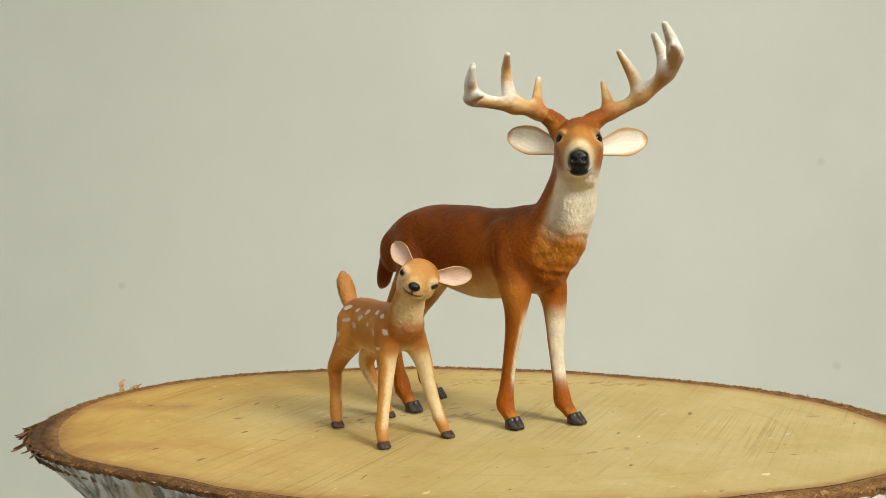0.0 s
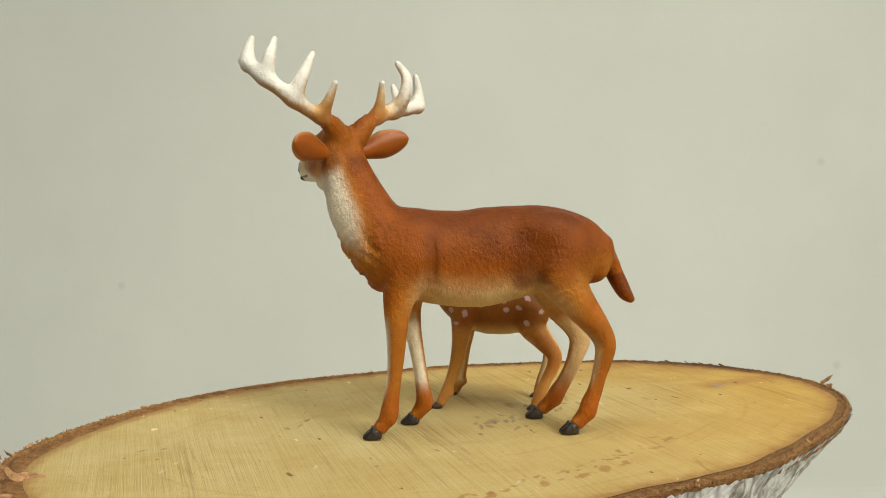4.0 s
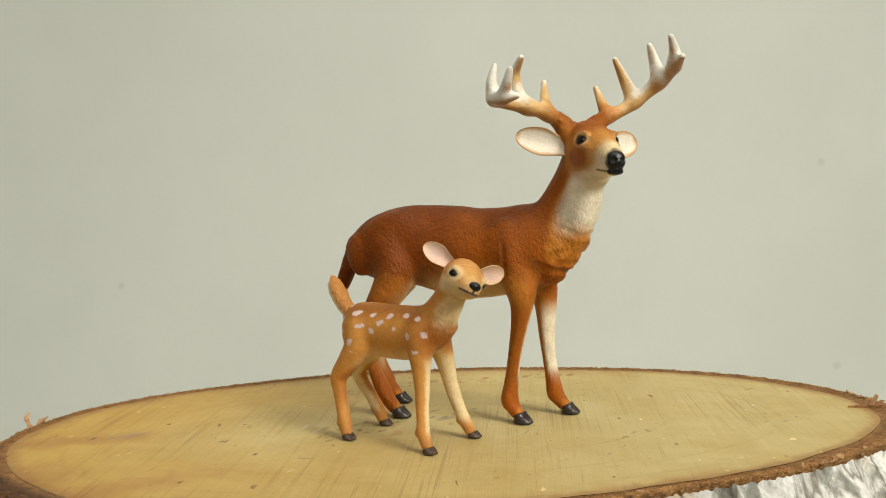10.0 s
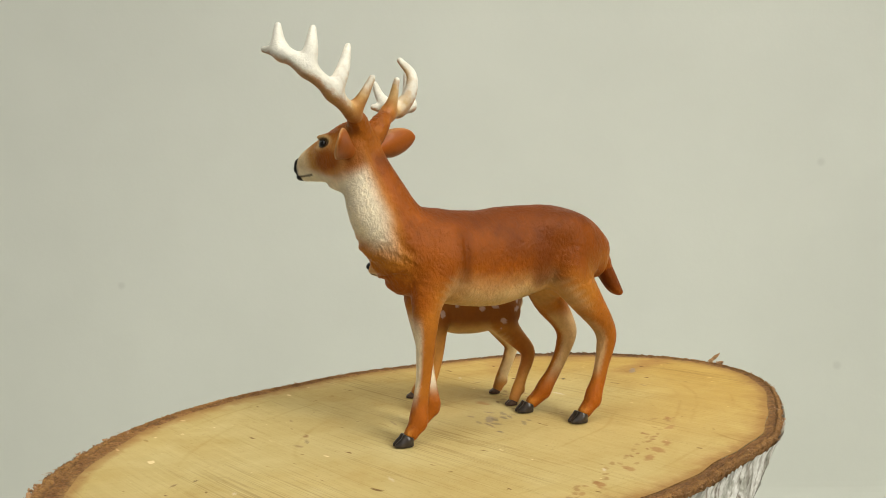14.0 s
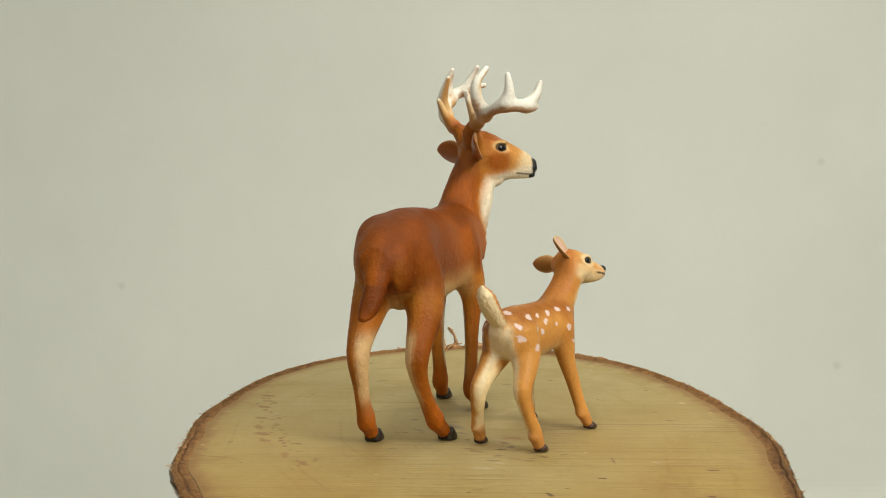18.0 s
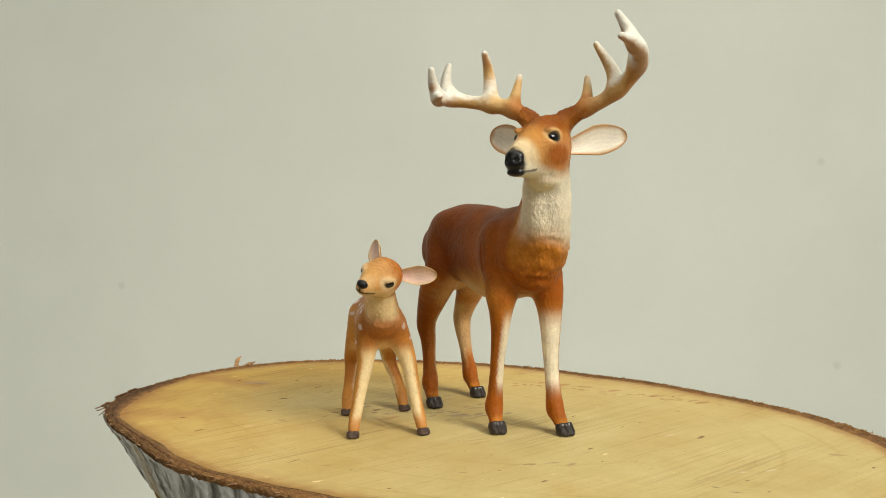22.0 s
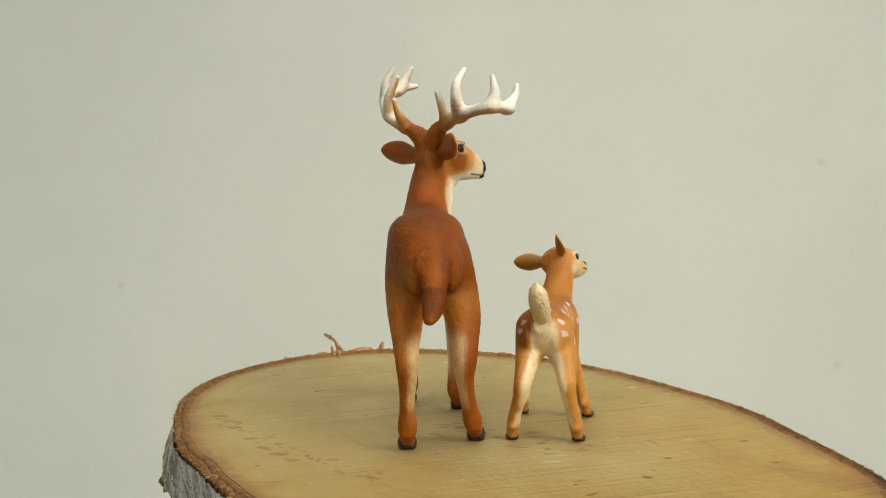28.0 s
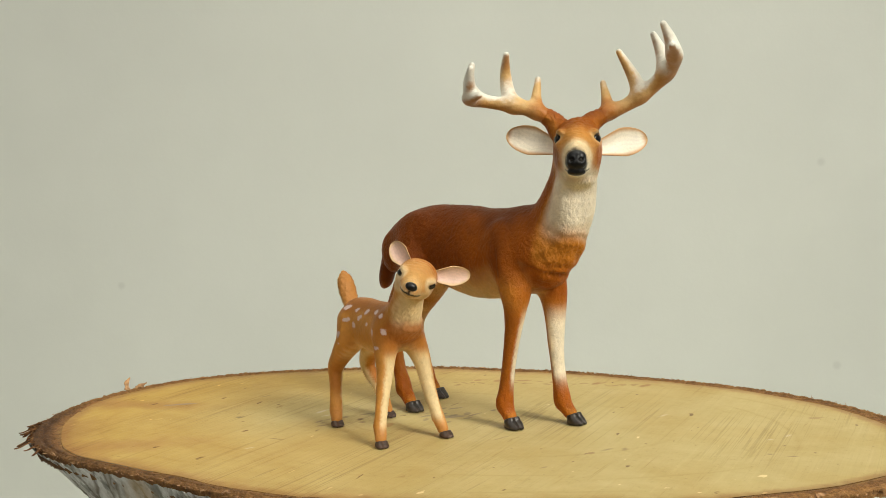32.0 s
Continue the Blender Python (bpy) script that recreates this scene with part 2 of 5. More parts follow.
class Clay:
    """Forms pressed together into one skin: a field summed on a grid (millimetres), then a mesh on its zero level."""

    def __init__(self, low, high, cell, soft):
        self.low, self.cell, self.soft = np.array(low, float), cell, soft
        self.count = np.ceil((np.array(high, float) - self.low) / cell).astype(int) + 1
        self.sum = np.zeros(self.count, np.float32)

    def window(self, low, high):
        pad = 7 * self.soft
        a = np.clip(np.floor((np.array(low) - pad - self.low) / self.cell).astype(int), 0, self.count - 1)
        b = np.clip(np.ceil((np.array(high) + pad - self.low) / self.cell).astype(int) + 1, 1, self.count)
        axes = [self.low[i] + self.cell * np.arange(a[i], b[i]) for i in range(3)]
        return tuple(slice(a[i], b[i]) for i in range(3)), np.stack(np.meshgrid(*axes, indexing="ij"), -1)

    def add(self, where, d):
        self.sum[where] += np.exp(np.clip(-d / self.soft, -40, 40))

    def tube(self, rows, squash=(1, 1, 1)):
        """Rows of x, y, z, radius: a chain of round cones. squash widens it along an axis."""
        rows = np.array(rows, float)
        if len(rows) > 2:
            ext = np.concatenate([2 * rows[:1] - rows[1:2], rows, 2 * rows[-1:] - rows[-2:-1]])
            fine = []
            for p0, p1, p2, p3 in zip(ext[:-3], ext[1:-2], ext[2:-1], ext[3:]):
                for h in (0, 0.25, 0.5, 0.75):
                    fine.append(0.5 * (2 * p1 + (p2 - p0) * h + (2 * p0 - 5 * p1 + 4 * p2 - p3) * h * h + (3 * p1 - p0 - 3 * p2 + p3) * h ** 3))
            rows = np.array(fine + [rows[-1]])
        wide = max(squash)
        r = rows[:, 3].max() * wide
        where, p = self.window(rows[:, :3].min(0) - r, rows[:, :3].max(0) + r)
        s = np.array(squash, float)
        best = np.full(p.shape[:3], 1e3)
        for a, b in zip(rows[:-1], rows[1:]):
            r = max(a[3], b[3]) * wide
            near_by, p = self.window(np.minimum(a[:3], b[:3]) - r, np.maximum(a[:3], b[:3]) + r)
            sub = tuple(slice(max(k.start, w.start) - w.start, min(k.stop, w.stop) - w.start) for k, w in zip(near_by, where))
            q, e = (p - a[:3]) / s, (b[:3] - a[:3]) / s
            h = np.clip((q @ e) / max(e @ e, 1e-9), 0, 1)
            best[sub] = np.minimum(best[sub], np.linalg.norm(q - h[..., None] * e, axis=-1) - (a[3] + (b[3] - a[3]) * h))
        self.add(where, best)
        return self

    def egg(self, centre, radii, axes=None):
        r = np.array(radii, float)
        where, p = self.window(np.array(centre) - r.max(), np.array(centre) + r.max())
        q = p - np.array(centre, float)
        if axes is not None:
            q = q @ np.array(axes).T
        k0, k1 = np.linalg.norm(q / r, axis=-1), np.linalg.norm(q / (r * r), axis=-1) + 1e-9
        self.add(where, k0 * (k0 - 1) / k1)
        return self

    def loft(self, origin, along, up, rows):
        """Sections along an axis. Rows: station, top, bottom, half width, and the section's shift to the left."""
        u = np.array(along, float) / np.linalg.norm(along)
        v = np.array(up, float) - (np.array(up, float) @ u) * u
        v /= np.linalg.norm(v)
        s = np.cross(v, u)
        t = np.array([r if len(r) == 5 else (*r, 0.0) for r in rows], float)
        fine = np.linspace(t[0, 0], t[-1, 0], 240)
        tab = np.stack([np.interp(fine, t[:, 0], t[:, i]) for i in range(1, 5)], 1)
        pad = np.pad(tab, ((9, 9), (0, 0)), mode="edge")
        tab = sum(pad[9 + k:9 + k + len(tab)] for k in range(-9, 10)) / 19
        o = np.array(origin, float)
        ends = np.concatenate([o + t[:, :1] * u + t[:, i:i + 1] * v + k * t[:, 3:4] * s for i in (1, 2) for k in (-1, 1)])
        where, p = self.window(ends.min(0), ends.max(0))
        q = p - o
        x, y, z = q @ u, q @ s, q @ v
        top, bot, half, shift = (np.interp(x, fine, tab[:, i]) for i in range(4))
        tall = np.maximum((top - bot) / 2, 0.15)
        half = np.maximum(half, 0.15)
        k = np.sqrt(((y - shift) / half) ** 2 + ((z - (top + bot) / 2) / tall) ** 2)
        d = (k - 1) * np.minimum(tall, half)
        over = np.maximum(np.maximum(t[0, 0] - x, x - t[-1, 0]), 0)
        self.add(where, np.where(over > 0, np.sqrt(np.maximum(d, 0) ** 2 + over ** 2), d))
        return self

    def field(self):
        return -self.soft * np.log(self.sum + 1e-18)

    def cut(self, f, normal, at):
        """Keeps what lies behind the plane."""
        axes = [self.low[i] + self.cell * np.arange(self.count[i]) for i in range(3)]
        g = np.stack(np.meshgrid(*axes, indexing="ij"), -1)
        n = np.array(normal, float) / np.linalg.norm(normal)
        return np.maximum(f, (g - np.array(at, float)) @ n)

    def skin(self, f=None):
        """Vertices (mm), faces and outward directions of the zero level."""
        f = (self.field() if f is None else f).astype(np.float32)
        f[0], f[-1], f[:, 0], f[:, -1], f[:, :, 0], f[:, :, -1] = (1.0,) * 6
        s = f < 0
        corners = [(i, j, k) for i in (0, 1) for j in (0, 1) for k in (0, 1)]
        n = np.array(f.shape) - 1
        tot = sum(s[i:n[0] + i, j:n[1] + j, k:n[2] + k].astype(np.int8) for i, j, k in corners)
        act = (tot > 0) & (tot < 8)
        cells = np.argwhere(act)
        ids = np.full(act.shape, -1, np.int64)
        ids[act] = np.arange(len(cells))
        acc, num = np.zeros((len(cells), 3)), np.zeros(len(cells))
        for a in corners:
            for ax in range(3):
                if a[ax]:
                    continue
                b = list(a)
                b[ax] = 1
                fa = f[tuple((cells + a).T)]
                fb = f[tuple((cells + b).T)]
                m = (fa < 0) != (fb < 0)
                w = fa[m] / (fa[m] - fb[m])
                pos = np.tile(np.array(a, float), (m.sum(), 1))
                pos[:, ax] += w
                acc[m] += pos
                num[m] += 1
        verts = (cells + acc / num[:, None]) * self.cell + self.low
        faces = []
        for ax in range(3):
            o1, o2 = (ax + 1) % 3, (ax + 2) % 3
            lo = [slice(None)] * 3
            hi = [slice(None)] * 3
            lo[ax], hi[ax] = slice(0, -1), slice(1, None)
            e = np.argwhere(s[tuple(lo)] != s[tuple(hi)])
            e = e[(e[:, o1] > 0) & (e[:, o2] > 0) & (e[:, o1] < n[o1]) & (e[:, o2] < n[o2])]
            inside = s[tuple(e.T)]
            quad = []
            for d1, d2 in ((1, 1), (0, 1), (0, 0), (1, 0)):
                c = e.copy()
                c[:, o1] -= d1
                c[:, o2] -= d2
                quad.append(ids[tuple(c.T)])
            quad = np.stack(quad, 1)
            quad[~inside] = quad[~inside][:, ::-1]
            faces.append(quad)
        g = np.stack(np.gradient(f), -1)[tuple(np.rint((verts - self.low) / self.cell).astype(int).T)]
        g /= np.linalg.norm(g, axis=1)[:, None] + 1e-9
        return verts, np.concatenate(faces), g


def smoothed(v, faces):
    """Evens out the small steps of the grid without shrinking the form."""
    a, b = faces.ravel(), np.roll(faces, -1, axis=1).ravel()
    count = np.bincount(a, minlength=len(v)) + np.bincount(b, minlength=len(v))
    for amount in (0.5, -0.52, 0.5, -0.52, 0.5, -0.52):
        mean = np.stack([np.bincount(a, v[b, k], len(v)) + np.bincount(b, v[a, k], len(v)) for k in range(3)], 1) / np.maximum(count, 1)[:, None]
        v = v + amount * (mean - v)
    return v


def clay_part(name, clay, mat, parent, colour, label="", f=None, relief=None):
    """Meshes a clay form, paints it by colour(points, directions) in millimetres, raises its relief, and hangs it under its thing."""
    v, faces, g = clay.skin(f)
    v = smoothed(v, faces)
    if relief is not None:
        v = v + relief(v, g)[:, None] * g
    return part_of(name, mesh_of(name, v / 1000, faces, mat, colour(v, g) if colour else None), parent, label)


# ---- the setting ----
def slab_box(name, low, high, mat, label, category, bevel=0.0):
    bm = bmesh.new()
    bmesh.ops.create_cube(bm, size=1)
    low, high = Vector(low), Vector(high)
    for v in bm.verts:
        v.co = Vector([(low[i] + high[i]) / 2 + v.co[i] * (high[i] - low[i]) for i in range(3)])
    if bevel:
        bmesh.ops.bevel(bm, geom=bm.edges, offset=bevel, segments=2, affect="EDGES")
    me = bpy.data.meshes.new(name)
    bm.to_mesh(me)
    bm.free()
    me.materials.append(mat)
    return tagged(new(name, me), label=label, category=category, kind="structure")


TABLE_Z = -0.195
slab_box("floor", (-2.0, -2.2, TABLE_Z - 0.85), (2.0, 1.6, TABLE_Z - 0.75), FLOORING, "plain grey vinyl floor of the room", "floor")
slab_box("wall_north", (-2.0, 1.6, TABLE_Z - 0.85), (2.0, 1.7, 1.65), PLASTER, "plain off-white plastered wall", "wall")
slab_box("wall_south", (-2.0, -2.3, TABLE_Z - 0.85), (2.0, -2.2, 1.65), PLASTER, "plain off-white plastered wall", "wall")
slab_box("wall_east", (2.0, -2.3, TABLE_Z - 0.85), (2.1, 1.7, 1.65), PLASTER, "plain off-white plastered wall", "wall")
slab_box("wall_west", (-2.1, -2.3, TABLE_Z - 0.85), (-2.0, 1.7, 1.65), PLASTER, "plain off-white plastered wall", "wall")
slab_box("ceiling", (-2.1, -2.3, 1.65), (2.1, 1.7, 1.75), PLASTER, "plain white ceiling", "ceiling")


def build_table():
    t = thing("table", pose(0, 0, TABLE_Z - 0.75), label="plain white laminate table under the backdrop", category="table")
    for name, low, high in (("tabletop", (-0.8, -0.2, 0.72), (0.8, 0.75, 0.75)), ("leg", (-0.77, -0.17, 0), (-0.72, -0.12, 0.72)),
                            ("leg", (0.72, -0.17, 0), (0.77, -0.12, 0.72)), ("leg", (-0.77, 0.67, 0), (-0.72, 0.72, 0.72)), ("leg", (0.72, 0.67, 0), (0.77, 0.72, 0.72))):
        bm = bmesh.new()
        bmesh.ops.create_cube(bm, size=1)
        for v in bm.verts:
            v.co = Vector([(low[i] + high[i]) / 2 + v.co[i] * (high[i] - low[i]) for i in range(3)])
        bmesh.ops.bevel(bm, geom=bm.edges, offset=0.003, segments=2, affect="EDGES")
        part(name, bm, TABLE, t)


build_table()

BACK_Y = 0.36


def build_backdrop():
    """A sheet of paper that lies on the table and curves up behind it."""
    radius, sheet, z0 = 0.06, 0.001, TABLE_Z + 0.001
    front = [(-0.19, 0.0)] + [(BACK_Y - radius + radius * math.sin(a), radius - radius * math.cos(a)) for a in [math.pi / 2 * i / 24 for i in range(25)]] + [(BACK_Y, 1.0)]
    rear = [(-0.19, -sheet)] + [(BACK_Y - radius + (radius + sheet) * math.sin(a), radius - (radius + sheet) * math.cos(a)) for a in [math.pi / 2 * i / 24 for i in range(25)]] + [(BACK_Y + sheet, 1.0)]
    ring = front + rear[::-1]
    verts = [(x, y, z0 + z) for x in (-0.78, 0.78) for y, z in ring]
    n = len(ring)
    faces = [(i, (i + 1) % n, n + (i + 1) % n, n + i) for i in range(n)]
    k = len(front)
    for side in (0, n):
        faces += [(side + i, side + i + 1, side + n - 2 - i, side + n - 1 - i) for i in range(k - 1)]
    me = mesh_of("backdrop", verts, faces, PAPER, smooth=False)
    bm = bmesh.new()
    bm.from_mesh(me)
    bmesh.ops.recalc_face_normals(bm, faces=bm.faces)
    bm.to_mesh(me)
    bm.free()
    tagged(new("backdrop", me), label="seamless off-white paper backdrop curving up behind the table", category="backdrop", kind="structure")


build_backdrop()

# ---- the oval log slice ----
THICK = 0.0195
LOG_LEAN = 1.4          # how far the bark runs outward for each unit of depth
LOG_WAY = radians(343)
RIM = (104.35, -2.07, 0.65, 22.43, -12.08, -0.81, 0.25, 2.88, -3.82, -0.75, 0.30, 0.24, -0.64, -0.36, -0.07, -0.09, 0.49, -0.36, -0.21, -0.08, 0.11, 0.11, -0.00, 0.08, 0.09)


def rim_radius(a):
    r = RIM[0] + sum(c * np.cos((k + 1) * a) + s * np.sin((k + 1) * a) for k, (c, s) in enumerate(zip(RIM[1::2], RIM[2::2])))
    return r / 1000


def disc_point(a, inset):
    r = rim_radius(a) - inset
    return np.stack([r * np.cos(a), r * np.sin(a)], -1)


def hump(a, at, wide):
    """A smooth bump round the rim, both angles in degrees."""
    return np.exp(-((np.mod(a - radians(at) + math.pi, 2 * math.pi) - math.pi) / radians(wide)) ** 2)


def ring_width(a):
    return 0.0043 + 0.0002 * np.sin(a * 7) + 0.0003 * np.sin(a * 23 + 2) + 0.0042 * hump(a, 330, 26) + 0.0012 * hump(a, 12, 22) + 0.005 * hump(a, 181, 11)


def face_rise(x, y):
    """The sawn face is not quite flat: one side stands higher, one end droops."""
    a, r = np.arctan2(y, x), np.hypot(x, y)
    return (0.0023 * hump(a, 297, 42) - 0.0018 * hump(a, 178, 26)) * np.minimum(r / rim_radius(a), 1.05) ** 3


# marks on the sawn face: x, y (mm), length, width, direction (degrees), colour, strength
MARKS = [
    (-96.7, 28.0, 5.5, 1.3, 10, (0.30, 0.29, 0.30), 0.75), (-71.6, 8.3, 1.5, 0.6, 0, (0.07, 0.05, 0.03), 0.9), (-54.4, -18.7, 2.6, 0.4, -20, (0.2, 0.12, 0.05), 0.7),
    (33, -36.4, 1.6, 0.8, 20, (0.26, 0.14, 0.05), 0.8), (38, -33.0, 2.6, 0.5, 40, (0.22, 0.15, 0.08), 0.7), (79.6, -38.8, 0.9, 0.5, 0, (0.12, 0.07, 0.03), 0.8),
    (104.4, 0, 3.0, 1.0, 10, (0.36, 0.22, 0.1), 0.6), (-24.5, 55.7, 2.6, 1.2, 20, (0.4, 0.2, 0.07), 0.6), (-14, 58.5, 3.0, 1.2, -10, (0.4, 0.2, 0.07), 0.6), (3.4, 60.8, 3.2, 1.3, 15, (0.36, 0.18, 0.06), 0.7),
    (11, 60.0, 3.4, 1.5, 30, (0.36, 0.18, 0.06), 0.7), (19.1, 59.6, 3.4, 1.3, 0, (0.36, 0.18, 0.06), 0.7), (31, 57.0, 3.0, 1.2, 40, (0.36, 0.18, 0.06), 0.7), (46, 53.6, 3.4, 1.4, 30, (0.34, 0.16, 0.05), 0.75),
    (61.8, 49.0, 3.2, 1.3, 40, (0.34, 0.16, 0.05), 0.75), (54, 51.5, 1.6, 0.9, 10, (0.34, 0.16, 0.05), 0.6), (-46.6, 14.4, 3.6, 0.7, 60, (0.7, 0.62, 0.45), 0.6), (-44, 9.0, 2.2, 0.6, 40, (0.7, 0.62, 0.45), 0.5),
    (-4.6, 5.6, 4.8, 1.6, 20, (0.30, 0.24, 0.17), 0.75), (2.0, 8.0, 3.2, 0.7, 50, (0.25, 0.18, 0.12), 0.7), (-24.1, -4.7, 4.0, 2.0, 70, (0.42, 0.22, 0.08), 0.6), (43, -32.5, 2.0, 0.7, 70, (0.24, 0.15, 0.07), 0.7),
    (84.8, -41.3, 1.4, 0.5, 0, (0.2, 0.12, 0.06), 0.7), (-114, 30, 30, 6.0, -14, (0.36, 0.17, 0.05), 0.6), (-106, -24, 30, 8.0, 10, (0.38, 0.19, 0.06), 0.6), (-124, -4, 14, 14.0, 12, (0.30, 0.14, 0.04), 0.5),
    (34, 51.5, 1.6, 0.5, 20, (0.68, 0.6, 0.44), 0.7), (90, -20, 2.0, 0.6, 50, (0.68, 0.6, 0.44), 0.6), (84, -24, 1.4, 0.5, 30, (0.68, 0.6, 0.44), 0.5), (-20, 30, 2.0, 0.6, 45, (0.25, 0.17, 0.1), 0.5),
    (20, -50, 1.6, 0.5, 46, (0.28, 0.18, 0.1), 0.5), (60, 5, 2.4, 0.5, 46, (0.68, 0.6, 0.44), 0.5), (-60, -28, 1.6, 0.6, 30, (0.68, 0.6, 0.44), 0.5), (10, -20, 3.0, 0.5, 46, (0.3, 0.2, 0.1), 0.5), (-70, 38, 2.2, 0.5, 46, (0.3, 0.2, 0.1), 0.5),
]


def trail_marks():
    """A trail of small rusty blots that follows one long side, and blots beside the middle."""
    rnd = random.Random(12)
    out = []
    for i in range(46):
        x = rnd.uniform(-26, 70)
        y = 55.2 - 0.0017 * max(0.0, x - 5) ** 2 + rnd.gauss(0, 1.5)
        out.append((x, y, rnd.uniform(0.6, 1.7), rnd.uniform(0.45, 0.95), rnd.uniform(-30, 60), (0.29, 0.145, 0.045), rnd.uniform(0.3, 0.72)))
    for i in range(16):
        out.append((-38 + rnd.gauss(0, 7), 3 + rnd.gauss(0, 8), rnd.uniform(0.8, 2.6), rnd.uniform(0.4, 1.0), rnd.uniform(20, 80), (0.24, 0.15, 0.075), rnd.uniform(0.4, 0.8)))
    for i in range(14):
        out.append((-4 + rnd.gauss(0, 9), 6 + rnd.gauss(0, 6), rnd.uniform(0.8, 2.4), rnd.uniform(0.5, 1.1), rnd.uniform(20, 80), (0.21, 0.16, 0.11), rnd.uniform(0.4, 0.75)))
    return out


def wood_paint(p):
    q = p[:, :2] * 1000
    base = np.tile(np.array((0.53, 0.425, 0.186)), (len(q), 1))
    ang, rad = np.arctan2(q[:, 1], q[:, 0]), np.hypot(q[:, 0], q[:, 1])
    edge = rim_radius(ang) * 1000 - rad
    n = lump(p * 1000, 0.06, 1)
    base = blend(base, (0.49, 0.365, 0.135), 0.6 * step(0.0, 0.8, n))
    # golden near one end: staining, plus the sheen's change with view put into colour
    base = blend(base, (0.52, 0.325, 0.072), 0.85 * hump(ang, 160, 75) * step(100, 15, edge + 12 * n))
    base = blend(base, (0.40, 0.23, 0.07), 0.55 * step(14, 3.5, edge + 3.5 * lump(p * 1000, 0.25, 3)))
    base = blend(base, (0.34, 0.18, 0.055), 0.75 * step(4.5, 0.3, edge - 1000 * ring_width(ang) + 1.2 * lump(p * 1000, 0.6, 13)))
    share = rad / (rim_radius(ang) * 1000) + 0.006 * lump(p * 1000, 0.12, 8)
    for at in (0.27, 0.46, 0.665, 0.72, 0.84):
        base = blend(base, base * np.array((0.86, 0.8, 0.68)), 0.55 * np.exp(-((share - at) / 0.006) ** 2) * step(-0.3, 0.5, lump(p * 1000, 0.05, 6 + 9 * at)))
    for x, y, long, wide, way, colour, strength in MARKS + trail_marks():
        reach = 1.9 * max(long, wide)
        k = np.nonzero((np.abs(q[:, 0] - x) < reach) & (np.abs(q[:, 1] - y) < reach))[0]
        if not len(k):
            continue
        c, s = math.cos(radians(way)), math.sin(radians(way))
        u, v = (q[k, 0] - x) * c + (q[k, 1] - y) * s, -(q[k, 0] - x) * s + (q[k, 1] - y) * c
        d = np.sqrt((u / long) ** 2 + (v / wide) ** 2) + 0.35 * lump(p[k] * 1000, 1.6 / max(wide, 0.7), x)
        base[k] = blend(base[k], colour, strength * (step(1.5, 0.1, d) if long > 8 else step(1.15, 0.55, d)))
    return base


def ring_tint(p, w):
    """Reddish brown within, a dark crack, then paler crumbly bark."""
    n, a = lump(p * 1000, 0.35, 15), np.arctan2(p[:, 1], p[:, 0])
    where = w - 0.1 * n
    c = np.tile(np.array((0.29, 0.135, 0.037)), (len(p), 1))
    c = blend(c, (0.36, 0.20, 0.06), 0.7 * step(0.22, 0.0, where))
    c = blend(c, (0.38, 0.19, 0.055), 0.8 * step(0.6, 0.74, where))
    c = blend(c, (0.09, 0.036, 0.012), 0.7 * np.exp(-((where - 0.62) / 0.05) ** 2) * step(-0.5, 0.3, lump(p * 1000, 0.2, 17)))
    # weathered dark at the pointed end and along the far side
    return blend(c, (0.085, 0.035, 0.012), 0.85 * np.clip(hump(a, 181, 15) + 0.55 * hump(a, 215, 28) + 0.35 * hump(a, 75, 60), 0, 1) * step(0.1, 0.5, where + 0.15 * n))


